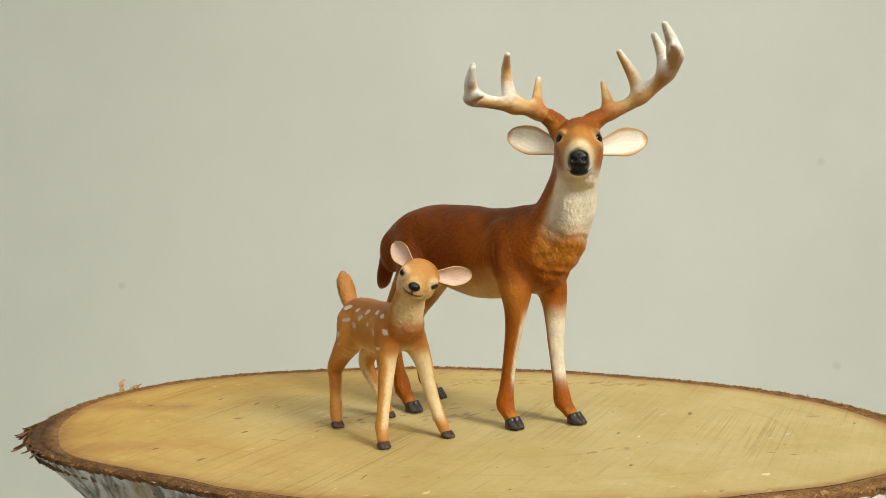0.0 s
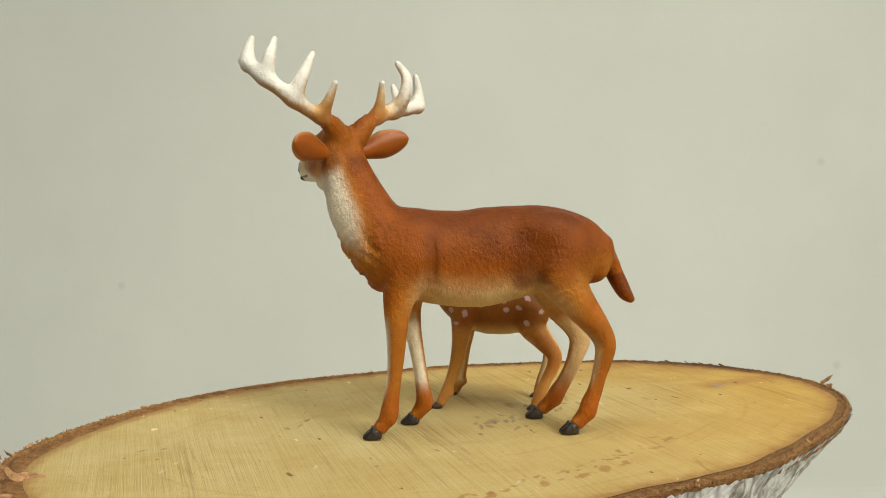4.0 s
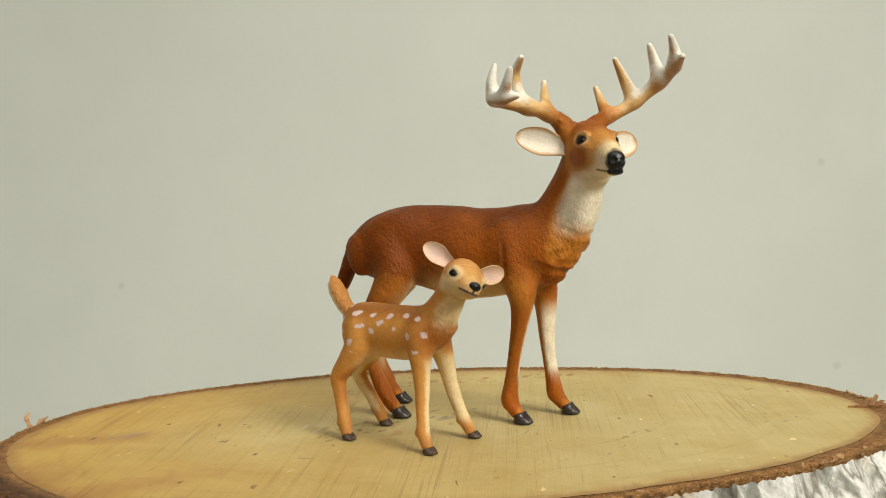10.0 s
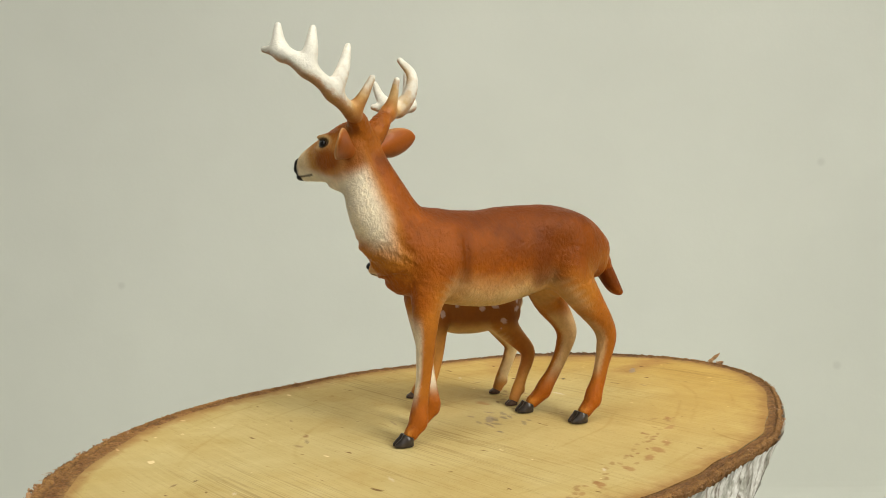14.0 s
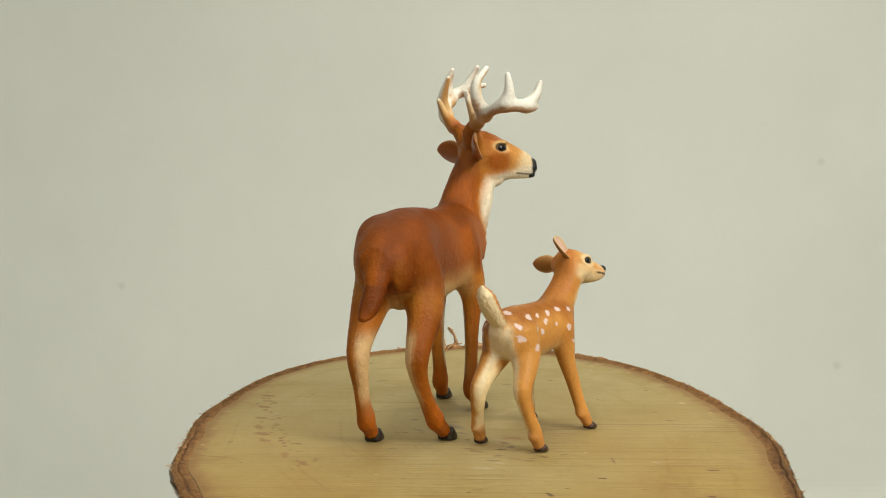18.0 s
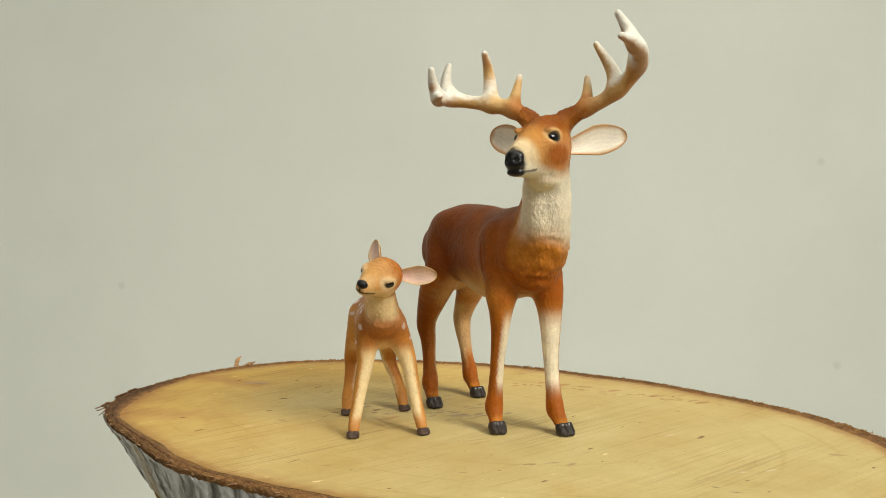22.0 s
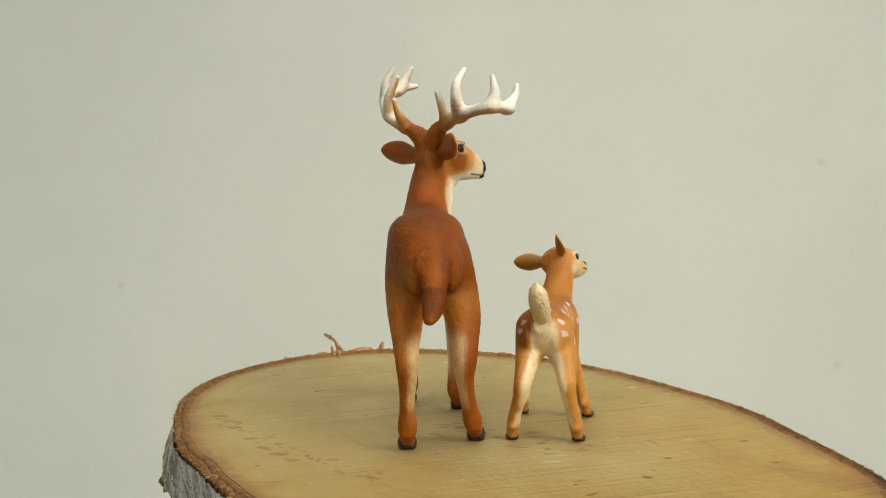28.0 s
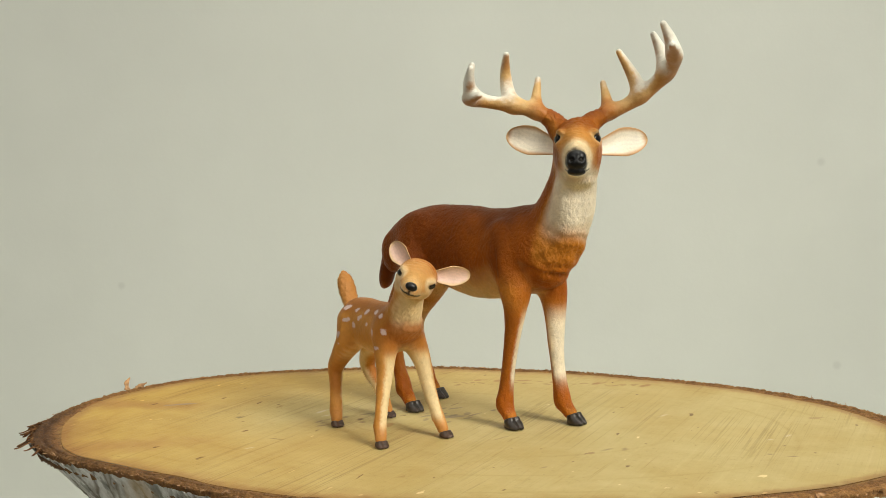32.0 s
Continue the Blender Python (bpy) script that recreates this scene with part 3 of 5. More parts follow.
def build_log():
    log = thing("log_slice", pose(0, 0, 0), label="oval birch log slice with brown bark rim, sawn face up", category="log slice")
    n = 480
    g = np.linspace(-1, 1, n)
    gx, gy = (a.ravel() for a in np.meshgrid(g, g, indexing="ij"))
    big = np.abs(gx) > np.abs(gy)
    r = np.where(big, np.abs(gx), np.abs(gy))
    with np.errstate(all="ignore"):
        a = np.where(big, math.pi / 4 * gy / gx + np.where(gx < 0, math.pi, 0), math.pi / 2 * np.sign(gy) - math.pi / 4 * gx / np.where(gy == 0, 1, gy) * np.sign(gy) * np.sign(gy))
    a = np.where(r == 0, 0, a)
    edge = rim_radius(a) - ring_width(a)
    v = np.stack([r * edge * np.cos(a), r * edge * np.sin(a), np.zeros_like(r)], -1)
    v[:, 2] = -0.00005 + 0.00004 * lump(v * 1000, 0.5, 5) + face_rise(v[:, 0], v[:, 1])
    i = np.arange(n * n).reshape(n, n)
    f = np.stack([i[:-1, :-1], i[1:, :-1], i[1:, 1:], i[:-1, 1:]], -1).reshape(-1, 4)
    part_of("wood_face", mesh_of("wood_face", v, f, WOOD, wood_paint(v)), log, "pale sawn wood with stains and pencil marks")
    # the brown inner bark round the face
    m, k = 1100, 18
    ang = np.linspace(0, 2 * math.pi, m, endpoint=False)
    rows, tint = [], []
    for j in range(k + 1):
        w = j / k
        inset = ring_width(ang) * (1 - w)
        xy = disc_point(ang, inset)
        p = np.c_[xy, np.zeros(m)]
        rough = lump(p * 1000, 1.5, 2) * 0.35 + lump(p * 1000, 4.5, 4) * 0.65
        tint.append(ring_tint(p, w))
        groove = 0.0007 * np.exp(-((w - 0.62 - 0.1 * lump(p * 1000, 0.35, 15)) / 0.07) ** 2)
        p[:, 2] = -0.0002 + 0.0006 * min(1.0, w * 1.6) - 0.0006 * max(0.0, w - 0.75) / 0.25 + 0.0006 * rough * (0.1 + w) - groove + face_rise(p[:, 0], p[:, 1])
        p[:, :2] += (0.0004 * lump(p * 1000, 1.1, 8))[:, None] * w * p[:, :2] / 0.1
        rows.append(p)
    low = rows[-1].copy()
    for depth, inset in ((0.0015, 0.0004), (0.004, 0.0012)):
        q = low.copy()
        q[:, :2] -= inset * np.stack([np.cos(ang), np.sin(ang)], 1)
        q[:, 2] -= depth
        rows.append(q)
        tint.append(tint[-1])
    v = np.concatenate(rows)
    i = np.arange(m)
    f = np.concatenate([np.stack([j * m + i, (j + 1) * m + i, (j + 1) * m + (i + 1) % m, j * m + (i + 1) % m], 1) for j in range(len(rows) - 1)])
    part_of("inner_bark", mesh_of("inner_bark", v, f, RING, np.concatenate(tint)), log, "rough reddish-brown inner bark rim")
    # the white outer bark, running down along the leaning log
    rows, depths = [], np.linspace(0, 1, 22)
    for d in depths:
        xy = disc_point(ang, -0.0002)
        out = np.stack([np.cos(ang), np.sin(ang)], 1)
        p = np.c_[xy, np.full(m, -0.0012 - d * THICK)]
        p[:, :2] += np.array((math.cos(LOG_WAY), math.sin(LOG_WAY))) * LOG_LEAN * d * THICK
        flake = 0.0006 * lump(np.c_[xy * 1000, np.full(m, d * 4.0)], 0.7, 6) + 0.0004 * lump(np.c_[xy * 1000, np.full(m, d * 9.0)], 2.6, 9)
        lip = 0.0007 * np.exp(-d * 14)
        p[:, :2] += out * (flake * (0.3 + d) + lip - 0.004 * max(0, d - 0.85) / 0.15 * (0.5 + 0.5 * lump(np.c_[xy * 1000, np.zeros(m)], 0.4, 3)))[:, None]
        p[:, 2] += face_rise(xy[:, 0], xy[:, 1]) * (1 - d)
        p[:, 2] += 0.0005 * lump(np.c_[xy * 1000, np.zeros(m)], 1.5, 11) * (1 if d == 0 else 0.3) + (0.0025 * lump(np.c_[xy * 1000, np.zeros(m)], 0.6, 12) if d > 0.95 else 0)
        rows.append(p)
    q = rows[-1].copy()
    q[:, :2] -= 0.003 * np.stack([np.cos(ang), np.sin(ang)], 1)
    rows.append(q)
    broken = rows[-4:-1]
    v = np.concatenate(rows)
    f = np.concatenate([np.stack([j * m + i, (j + 1) * m + i, (j + 1) * m + (i + 1) % m, j * m + (i + 1) % m], 1) for j in range(len(rows) - 1)])
    part_of("outer_bark", mesh_of("outer_bark", v, f, OUTER), log, "peeling white birch bark with grey patches")
    # the torn brown edge below
    out = np.stack([np.cos(ang), np.sin(ang)], 1)
    torn = []
    for j, p in enumerate(broken):
        q = p.copy()
        jag = lump(np.c_[out * 300, np.zeros(m)], 0.9, 21 + j)
        q[:, :2] += out * (0.0003 + 0.0004 * np.maximum(jag, -0.4))[:, None] * (0.2 if j == 0 else 1)
        q[:, 2] += 0.0012 * jag
        torn.append(q)
    v = np.concatenate(torn)
    f = np.concatenate([np.stack([j * m + i, (j + 1) * m + i, (j + 1) * m + (i + 1) % m, j * m + (i + 1) % m], 1) for j in range(2)])
    part_of("torn_edge", mesh_of("torn_edge", v, f, INNER), log, "torn brown lower edge of the bark")
    bottom = rows[-1]
    v = np.concatenate([bottom, bottom.mean(0, keepdims=True)])
    f = [(int(j), m, int((j + 1) % m)) for j in range(m)]
    part_of("underside", mesh_of("underside", v, f, INNER, smooth=False), log)
    build_splinters(log)
    return log


def build_splinters(log):
    rnd = random.Random(5)

    def strip(a, length, rise, way, width, seed, curl=0.4, mat=None):
        """A flat torn ribbon with a ragged end."""
        x, y = disc_point(np.array([a]), 0.0006)[0] * 1000
        n, top, low = 9, [], []
        for i in range(n):
            t = i / (n - 1)
            turn = radians(way) + curl * math.sin(t * 2.6 + seed)
            c = np.array((x + length * t * math.cos(turn), y + length * t * math.sin(turn), -0.2 + 1000 * float(face_rise(x / 1000, y / 1000)) + rise * t ** 1.2 + 0.25 * math.sin(5 * t + seed)))
            w = width * (1 - 0.75 * t ** 1.5) * (1 + 0.3 * math.sin(9 * t + 3 * seed))
            side = np.array((-math.sin(turn) * math.cos(seed), math.cos(turn) * math.cos(seed), math.sin(seed))) * w
            up = np.array((math.sin(turn) * math.sin(seed), -math.cos(turn) * math.sin(seed), math.cos(seed))) * 0.16
            top += [c - side + up, c + side + up]
            low += [c - side - up, c + side - up]
        v = np.array(top + low) / 1000
        k, f = 2 * n, []
        for i in range(n - 1):
            a0, b0 = 2 * i, 2 * i + 2
            f += [(a0, b0, b0 + 1, a0 + 1), (k + a0 + 1, k + b0 + 1, k + b0, k + a0), (a0 + k, b0 + k, b0, a0), (a0 + 1, b0 + 1, k + b0 + 1, k + a0 + 1)]
        f += [(0, 1, k + 1, k), (k - 1, k - 2, 2 * k - 2, 2 * k - 1)]
        part_of("bark_splinter", mesh_of("bark_splinter", v, f, mat or FIBRE, smooth=False), log, "torn bark fibre standing up from the rim")

    def ribbon(points, thick=0.25):
        """A torn strip through points x, y, z, half width (mm)."""
        pts = np.array(points, float)
        ts = np.linspace(0, len(pts) - 1, 5 * len(pts))
        path = np.stack([np.interp(ts, range(len(pts)), pts[:, k]) for k in range(4)], 1)
        path[1:-1] = (path[:-2] + 2 * path[1:-1] + path[2:]) / 4
        path[:, 3] *= np.array([rnd.uniform(0.75, 1.25) for _ in ts])
        verts, faces = [], []
        for i, (x, y, z, w) in enumerate(path):
            d = path[min(i + 1, len(path) - 1), :3] - path[max(i - 1, 0), :3]
            d /= np.linalg.norm(d) + 1e-9
            side = np.cross(d, (0.3, 0.9, 0.5))
            side /= np.linalg.norm(side)
            up = np.cross(side, d) * thick
            c = np.array((x, y, z))
            verts += [c - side * w - up, c + side * w - up, c + side * w * 0.7 + up, c - side * w * 0.7 + up]
        for i in range(len(path) - 1):
            for k in range(4):
                faces.append((4 * i + k, 4 * i + (k + 1) % 4, 4 * i + 4 + (k + 1) % 4, 4 * i + 4 + k))
        faces += [(3, 2, 1, 0), tuple(4 * len(path) - 4 + k for k in range(4))]
        part_of("bark_splinter", mesh_of("bark_splinter", np.array(verts) / 1000, faces, FIBRE, smooth=False), log, "curled bark strip standing up from the rim")

    ribbon([(125.5, -45.8, 0.6, 1.6), (128.3, -46.5, 2.6, 1.1), (129.8, -46.7, 4.6, 0.6), (133.0, -46.9, 5.6, 0.9), (138.0, -47.0, 6.7, 0.7)])
    ribbon([(116.0, -60.5, 0.4, 1.4), (117.2, -62.0, 1.8, 1.5), (118.4, -63.6, 2.9, 1.0)], 0.5)
    ribbon([(118.5, -37.5, 0.2, 1.5), (120.6, -38.4, 2.0, 1.1), (121.8, -38.9, 4.2, 0.6)])
    ribbon([(113.0, -36.0, 0.3, 1.0), (118.0, -39.5, 1.0, 1.2), (123.5, -43.0, 1.3, 0.9), (127.0, -46.5, 1.0, 0.7)])
    ribbon([(124.0, -49.0, 0.6, 1.1), (122.0, -54.0, 1.2, 1.2), (118.5, -58.5, 0.9, 0.8)])
    strip(radians(344.5), 3.5, 1.2, 250, 0.9, 1.0)
    strip(radians(347.5), 4.5, 0.9, 120, 0.9, 0.4)
    strip(radians(341.0), 6.0, 1.0, 290, 0.9, 0.8)
    strip(radians(339.5), 5.0, 0.6, 60, 0.9, 0.5)
    strip(radians(350.0), 3.0, 1.3, 80, 0.8, 0.2)
    strip(radians(332.0), 2.0, 2.2, 330, 0.9, 0.6)
    strip(radians(336.0), 4.0, 0.7, 70, 0.7, 0.3)
    strip(radians(157.0), 4.0, 4.2, 100, 1.2, 0.5, 0.5)
    strip(radians(155.5), 4.0, 1.8, 60, 1.0, 0.9)
    strip(radians(118.0), 3.0, 0.8, 210, 0.7, 0.4)
    strip(radians(86.0), 2.5, 0.7, 170, 0.7, 0.7)
    strip(radians(230.0), 2.5, 0.7, 320, 0.6, 0.3)
    strip(radians(275.0), 2.5, 0.5, 10, 0.7, 0.5)
    for i in range(16):
        a = 174 + 17 * rnd.random()
        strip(radians(a), 2.0 + 4.0 * rnd.random() ** 2, rnd.uniform(-2.2, -0.4), a + rnd.uniform(-28, 28), rnd.uniform(0.8, 1.8), rnd.uniform(0.0, 0.5), 0.3, DARK_FIBRE)
    for i in range(26):
        a = rnd.uniform(300, 352)
        strip(radians(a), rnd.uniform(1.2, 3.0), rnd.uniform(0.2, 0.9), a + rnd.choice((90, 270)) + rnd.uniform(-25, 25), rnd.uniform(0.4, 0.8), rnd.uniform(0.1, 0.9), 0.3)
    # fuzz of thin torn fibres all round the rim
    verts, faces = [], []
    for i in range(420):
        a = rnd.random() * 2 * math.pi
        x, y = disc_point(np.array([a]), 0.0008 * rnd.random() - 0.0003)[0]
        way = a + rnd.choice((0.0, 1.2, -1.2)) + rnd.uniform(-0.6, 0.6)
        long, high, w = rnd.uniform(0.0006, 0.0019), rnd.uniform(-0.0003, 0.0009), rnd.uniform(0.00006, 0.00022)
        p0 = Vector((x, y, rnd.uniform(-0.0008, 0.0) + float(face_rise(x, y))))
        p1 = p0 + Vector((math.cos(way), math.sin(way), 0)) * long * 0.6 + Vector((0, 0, high * 0.4))
        p2 = p0 + Vector((math.cos(way + 0.5), math.sin(way + 0.5), 0)) * long + Vector((0, 0, high))
        base = len(verts)
        for p, k in ((p0, 1.0), (p1, 0.8), (p2, 0.25)):
            for u in range(3):
                b = 2.094 * u
                verts.append(tuple(p + Vector((-math.sin(way) * math.cos(b), math.cos(way) * math.cos(b), math.sin(b))) * w * k))
        for r in (0, 3):
            for u in range(3):
                faces.append((base + r + u, base + r + (u + 1) % 3, base + r + 3 + (u + 1) % 3, base + r + 3 + u))
        faces += [(base + 2, base + 1, base), (base + 6, base + 7, base + 8)]
    tagged(part_of("bark_fibre", mesh_of("bark_fibre", verts, faces, FIBRE, smooth=False), log, "fuzzy torn bark fibres"), kind="stuff")
    # short torn crumbs all round the rim
    verts, faces = [], []
    for i in range(900):
        a = rnd.random() * 2 * math.pi
        x, y = disc_point(np.array([a]), 0.0012 * rnd.random() - 0.0004)[0]
        s = 0.00018 + 0.00028 * rnd.random() ** 2
        turn = Euler((rnd.random() * 6, rnd.random() * 6, rnd.random() * 6)).to_matrix()
        base = len(verts)
        for dx, dy, dz in ((1, 0, 0), (-1, 0, 0), (0, .5, 0), (0, -.5, 0), (0, 0, .5), (0, 0, -.5)):
            verts.append(tuple(Vector((x, y, -0.0006 * rnd.random() + float(face_rise(x, y)))) + turn @ Vector((dx * s * 1.6, dy * s, dz * s))))
        for t in ((0, 2, 4), (2, 1, 4), (1, 3, 4), (3, 0, 4), (2, 0, 5), (1, 2, 5), (3, 1, 5), (0, 3, 5)):
            faces.append(tuple(base + j for j in t))
    tagged(part_of("bark_crumb", mesh_of("bark_crumb", verts, faces, INNER, smooth=False), log, "crumbly torn bark edge"), kind="stuff")


FIBRE = plain("torn_bark_fibre", (0.42, 0.24, 0.115), 0.8, 0.3, 0.4, 700, 0.3)
DARK_FIBRE = plain("weathered_bark_fibre", (0.15, 0.066, 0.025), 0.85, 0.2, 0.5, 700, 0.3)
log = build_log()


def build_turntable():
    t = thing("turntable", pose(0.006, -0.002, TABLE_Z + 0.0035), label="white motorised display turntable under the log slice", category="turntable")
    for name, r, z0, z1, x in (("base", 0.075, 0.0, 0.13, 0.0), ("platter", 0.07, 0.132, 0.1672, 0.0)):
        bm = bmesh.new()
        bmesh.ops.create_cone(bm, cap_ends=True, segments=64, radius1=r, radius2=r, depth=z1 - z0)
        for v in bm.verts:
            v.co.z += (z0 + z1) / 2
            v.co.x += x
        bmesh.ops.bevel(bm, geom=[e for e in bm.edges if len(e.link_faces) == 2 and e.calc_face_angle() > 0.5], offset=0.003, segments=2, affect="EDGES")
        part(name, bm, STAND, t)
    return t


turntable = build_turntable()


# ---- the deer figures ----
def head_frame(origin, ahead, left):
    x = np.array(ahead, float) / np.linalg.norm(ahead)
    y = np.array(left, float) - (np.array(left, float) @ x) * x
    y /= np.linalg.norm(y)
    return np.array(origin, float), np.stack([x, y, np.cross(x, y)])


def put(fr, p):
    return fr[0] + np.array(p, float) @ fr[1]


def ear_mesh(base, tip, face, width, cup, outer, inner, rim, thick=0.55):
    """A cupped leaf-shaped ear from base to tip (mm), its hollow turned to face."""
    base, tip = np.array(base, float), np.array(tip, float)
    u = tip - base
    long = np.linalg.norm(u)
    u /= long
    n = np.array(face, float) - (np.array(face, float) @ u) * u
    n /= np.linalg.norm(n)
    s = np.cross(n, u)
    nu, nv = 40, 25
    tt, vv = np.meshgrid(np.sin(np.linspace(0, math.pi / 2, nu)), np.linspace(-1, 1, nv), indexing="ij")
    half = width * (np.sin(np.pi * np.clip(tt, 0, 1) ** 1.3) ** 0.46 * (0.55 + 0.45 * np.minimum(1, tt / 0.5)) + 0.42 * (1 - tt) ** 2)
    half[-1] = 0.05
    bend = (0.10 * np.sin(np.pi * tt)) * width
    deep = cup * (vv ** 2) * half * (1.15 - 0.55 * tt) - cup * 0.5 * half
    mid = base + (tt * long)[..., None] * u + (vv * half)[..., None] * s * 0.93 + (deep + bend)[..., None] * n
    t_ = thick * (1.0 - 0.45 * np.abs(vv) ** 3) * (1.15 - 0.5 * tt)
    back = mid - (t_ * 2)[..., None] * n
    v = np.concatenate([mid.reshape(-1, 3), back.reshape(-1, 3)])
    i = np.arange(nu * nv).reshape(nu, nv)
    q = np.stack([i[:-1, :-1], i[1:, :-1], i[1:, 1:], i[:-1, 1:]], -1).reshape(-1, 4)
    k = nu * nv
    faces = [tuple(f) for f in q[:, ::-1].tolist()] + [tuple(f) for f in (q + k).tolist()]
    ring = i[:, 0].tolist() + i[-1, 1:].tolist() + i[-2::-1, -1].tolist() + i[0, -2:0:-1].tolist()
    for a, b in zip(ring, ring[1:] + ring[:1]):
        faces.append((a, b, b + k, a + k))
    edge = step(0.62, 0.97, np.abs(vv).ravel()) + step(0.88, 1.0, tt.ravel())
    streak = 0.5 + 0.5 * np.sin(vv.ravel() * 19 + 3 * np.sin(tt.ravel() * 9))
    inside = blend(np.tile(np.array(inner, float), (k, 1)), np.array(inner) * 0.86, 0.5 * streak)
    inside = blend(inside, rim, np.clip(edge, 0, 1))
    outside = blend(np.tile(np.array(outer, float), (k, 1)), rim, 0.5 * step(0.75, 1, np.abs(vv).ravel()))
    return v, faces, np.concatenate([inside, outside])


def add_ear(parent, mat, label, *args, **kw):
    v, f, c = ear_mesh(*args, **kw)
    me = mesh_of("ear", v / 1000, f, mat, c)
    bm = bmesh.new()
    bm.from_mesh(me)
    bmesh.ops.recalc_face_normals(bm, faces=bm.faces)
    bm.to_mesh(me)
    bm.free()
    return part_of("ear", me, parent, label)


def add_eye(parent, at, r, flat_way, mats):
    """A domed glossy eye, flattened along the way that it looks."""
    bm = bmesh.new()
    bmesh.ops.create_uvsphere(bm, u_segments=24, v_segments=16, radius=r / 1000)
    ob = part("eye", bm, mats, parent, "glossy black painted eye", smooth=True)
    z = Vector(flat_way).normalized()
    ob.matrix_basis = Matrix.Translation(Vector(at) / 1000) @ z.to_track_quat("Z", "X").to_matrix().to_4x4() @ Matrix.Diagonal((0.84, 1.2, 0.6, 1))
    return ob


def add_hoof(parent, at, way, size, tall, label, mat):
    """Two blunt toes side by side, flat below, sloping in front and cut off slantwise above."""
    m = 6.5 * size
    clay = Clay((-m, -m, -1), (m, m, m + 2), 0.24, 0.16)
    for side in (-1, 1):
        clay.tube([(-0.7 * size, side * 1.1 * size, 2.2 * tall, 1.5 * size), (0.2 * size, side * 1.2 * size, 1.6 * tall, 1.6 * size), (2.6 * size, side * 0.95 * size, 0.5 * tall, 0.9 * size)])
        clay.tube([(-0.8 * size, side * 1.1 * size, 0.6 * tall, 1.4 * size), (1.2 * size, side * 1.2 * size, 0.6 * tall, 1.5 * size)])
        clay.tube([(-0.8 * size, side * 0.95 * size, 3.6 * tall, 1.35 * size), (-0.2 * size, side * 1.05 * size, 2.8 * tall, 1.4 * size)])
    f = clay.cut(clay.field(), (0, 0, -1), (0, 0, 0.0))
    f = clay.cut(f, (-0.45, 0, 1), (0.2 * size, 0, 3.7 * tall))
    v, faces, g = clay.skin(f)
    ob = part_of("hoof", mesh_of("hoof", v / 1000, faces, mat), parent, label)
    ob.matrix_basis = pose(at[0] / 1000, at[1] / 1000, 0, 0, 0, way)
    return ob


def near(p, a, b, r):
    """0..1: how near points lie to the line from a to b, 1 within about r."""
    a, b = np.array(a, float), np.array(b, float)
    e = b - a
    h = np.clip(((p - a) @ e) / max(e @ e, 1e-9), 0, 1)
    return step(r * 1.6, r * 0.5, np.linalg.norm(p - a - h[:, None] * e, axis=1))


BROWN, RUST, TAN = np.array((0.145, 0.031, 0.002)), np.array((0.335, 0.084, 0.005)), np.array((0.54, 0.21, 0.027))
CREAM, WHITE = np.array((0.68, 0.49, 0.25)), np.array((0.86, 0.77, 0.59))

BUCK_HEAD = head_frame((42.5, -8.8, 83.3), (0.545, -0.839, 0), (0.839, 0.545, 0))
BUCK_LEGS = {
    "rf": [(15.5, -4.4, 50, 5.6), (18.4, -6.2, 41, 4.8), (18.9, -6.8, 35.5, 3.5), (18.2, -6.8, 29.5, 2.65), (17.2, -6.9, 23.5, 2.2), (16.2, -7.0, 17.0, 2.0), (15.4, -7.1, 11.0, 2.2), (15.1, -7.2, 7.6, 2.4), (15.9, -7.5, 5.2, 2.15), (17.3, -8.0, 3.0, 2.0)],
    "lf": [(17.5, 6.0, 50, 6.5), (21.5, 6.8, 42, 5.0), (22.8, 7.1, 36, 3.8), (23.1, 7.2, 29.5, 2.95), (23.4, 7.0, 23.5, 2.45), (24.0, 6.9, 17.5, 2.1), (24.9, 6.8, 11.5, 2.2), (25.6, 6.8, 7.8, 2.4), (26.6, 7.0, 5.2, 2.15), (28.2, 7.2, 3.0, 2.0)],
    "lh": [(-24, 5.5, 52, 7.5), (-23.5, 7.2, 45.5, 6.6), (-28.5, 8.2, 37.5, 5.0), (-34.2, 8.4, 30, 3.6), (-36.3, 8.3, 25.4, 3.1), (-35.8, 8.3, 21, 2.6), (-34.5, 8.4, 16.5, 2.15), (-33.2, 8.5, 12, 2.1), (-31.6, 8.5, 8.4, 2.35), (-30.3, 8.5, 5.4, 2.15), (-28.3, 8.5, 3.0, 2.05)],
    "rh": [(-24, -3.2, 52, 6.4), (-22.0, -5.2, 44.5, 6.2), (-25.4, -7.2, 36, 5.0), (-30.4, -7.3, 29, 3.7), (-32.2, -7.2, 24.6, 3.2), (-31.2, -7.1, 20.4, 2.6), (-29.6, -7.6, 16, 2.2), (-27.6, -8.4, 11.6, 2.15), (-25.6, -9.1, 8.2, 2.35), (-23.8, -9.7, 5.4, 2.2), (-21.4, -10.4, 3.0, 2.05)],
}
BUCK_HOOVES = (("rf", (18.9, -8.5), -12), ("lf", (30.0, 7.3), -4), ("lh", (-26.2, 8.6), 0), ("rh", (-19.2, -10.8), -6))


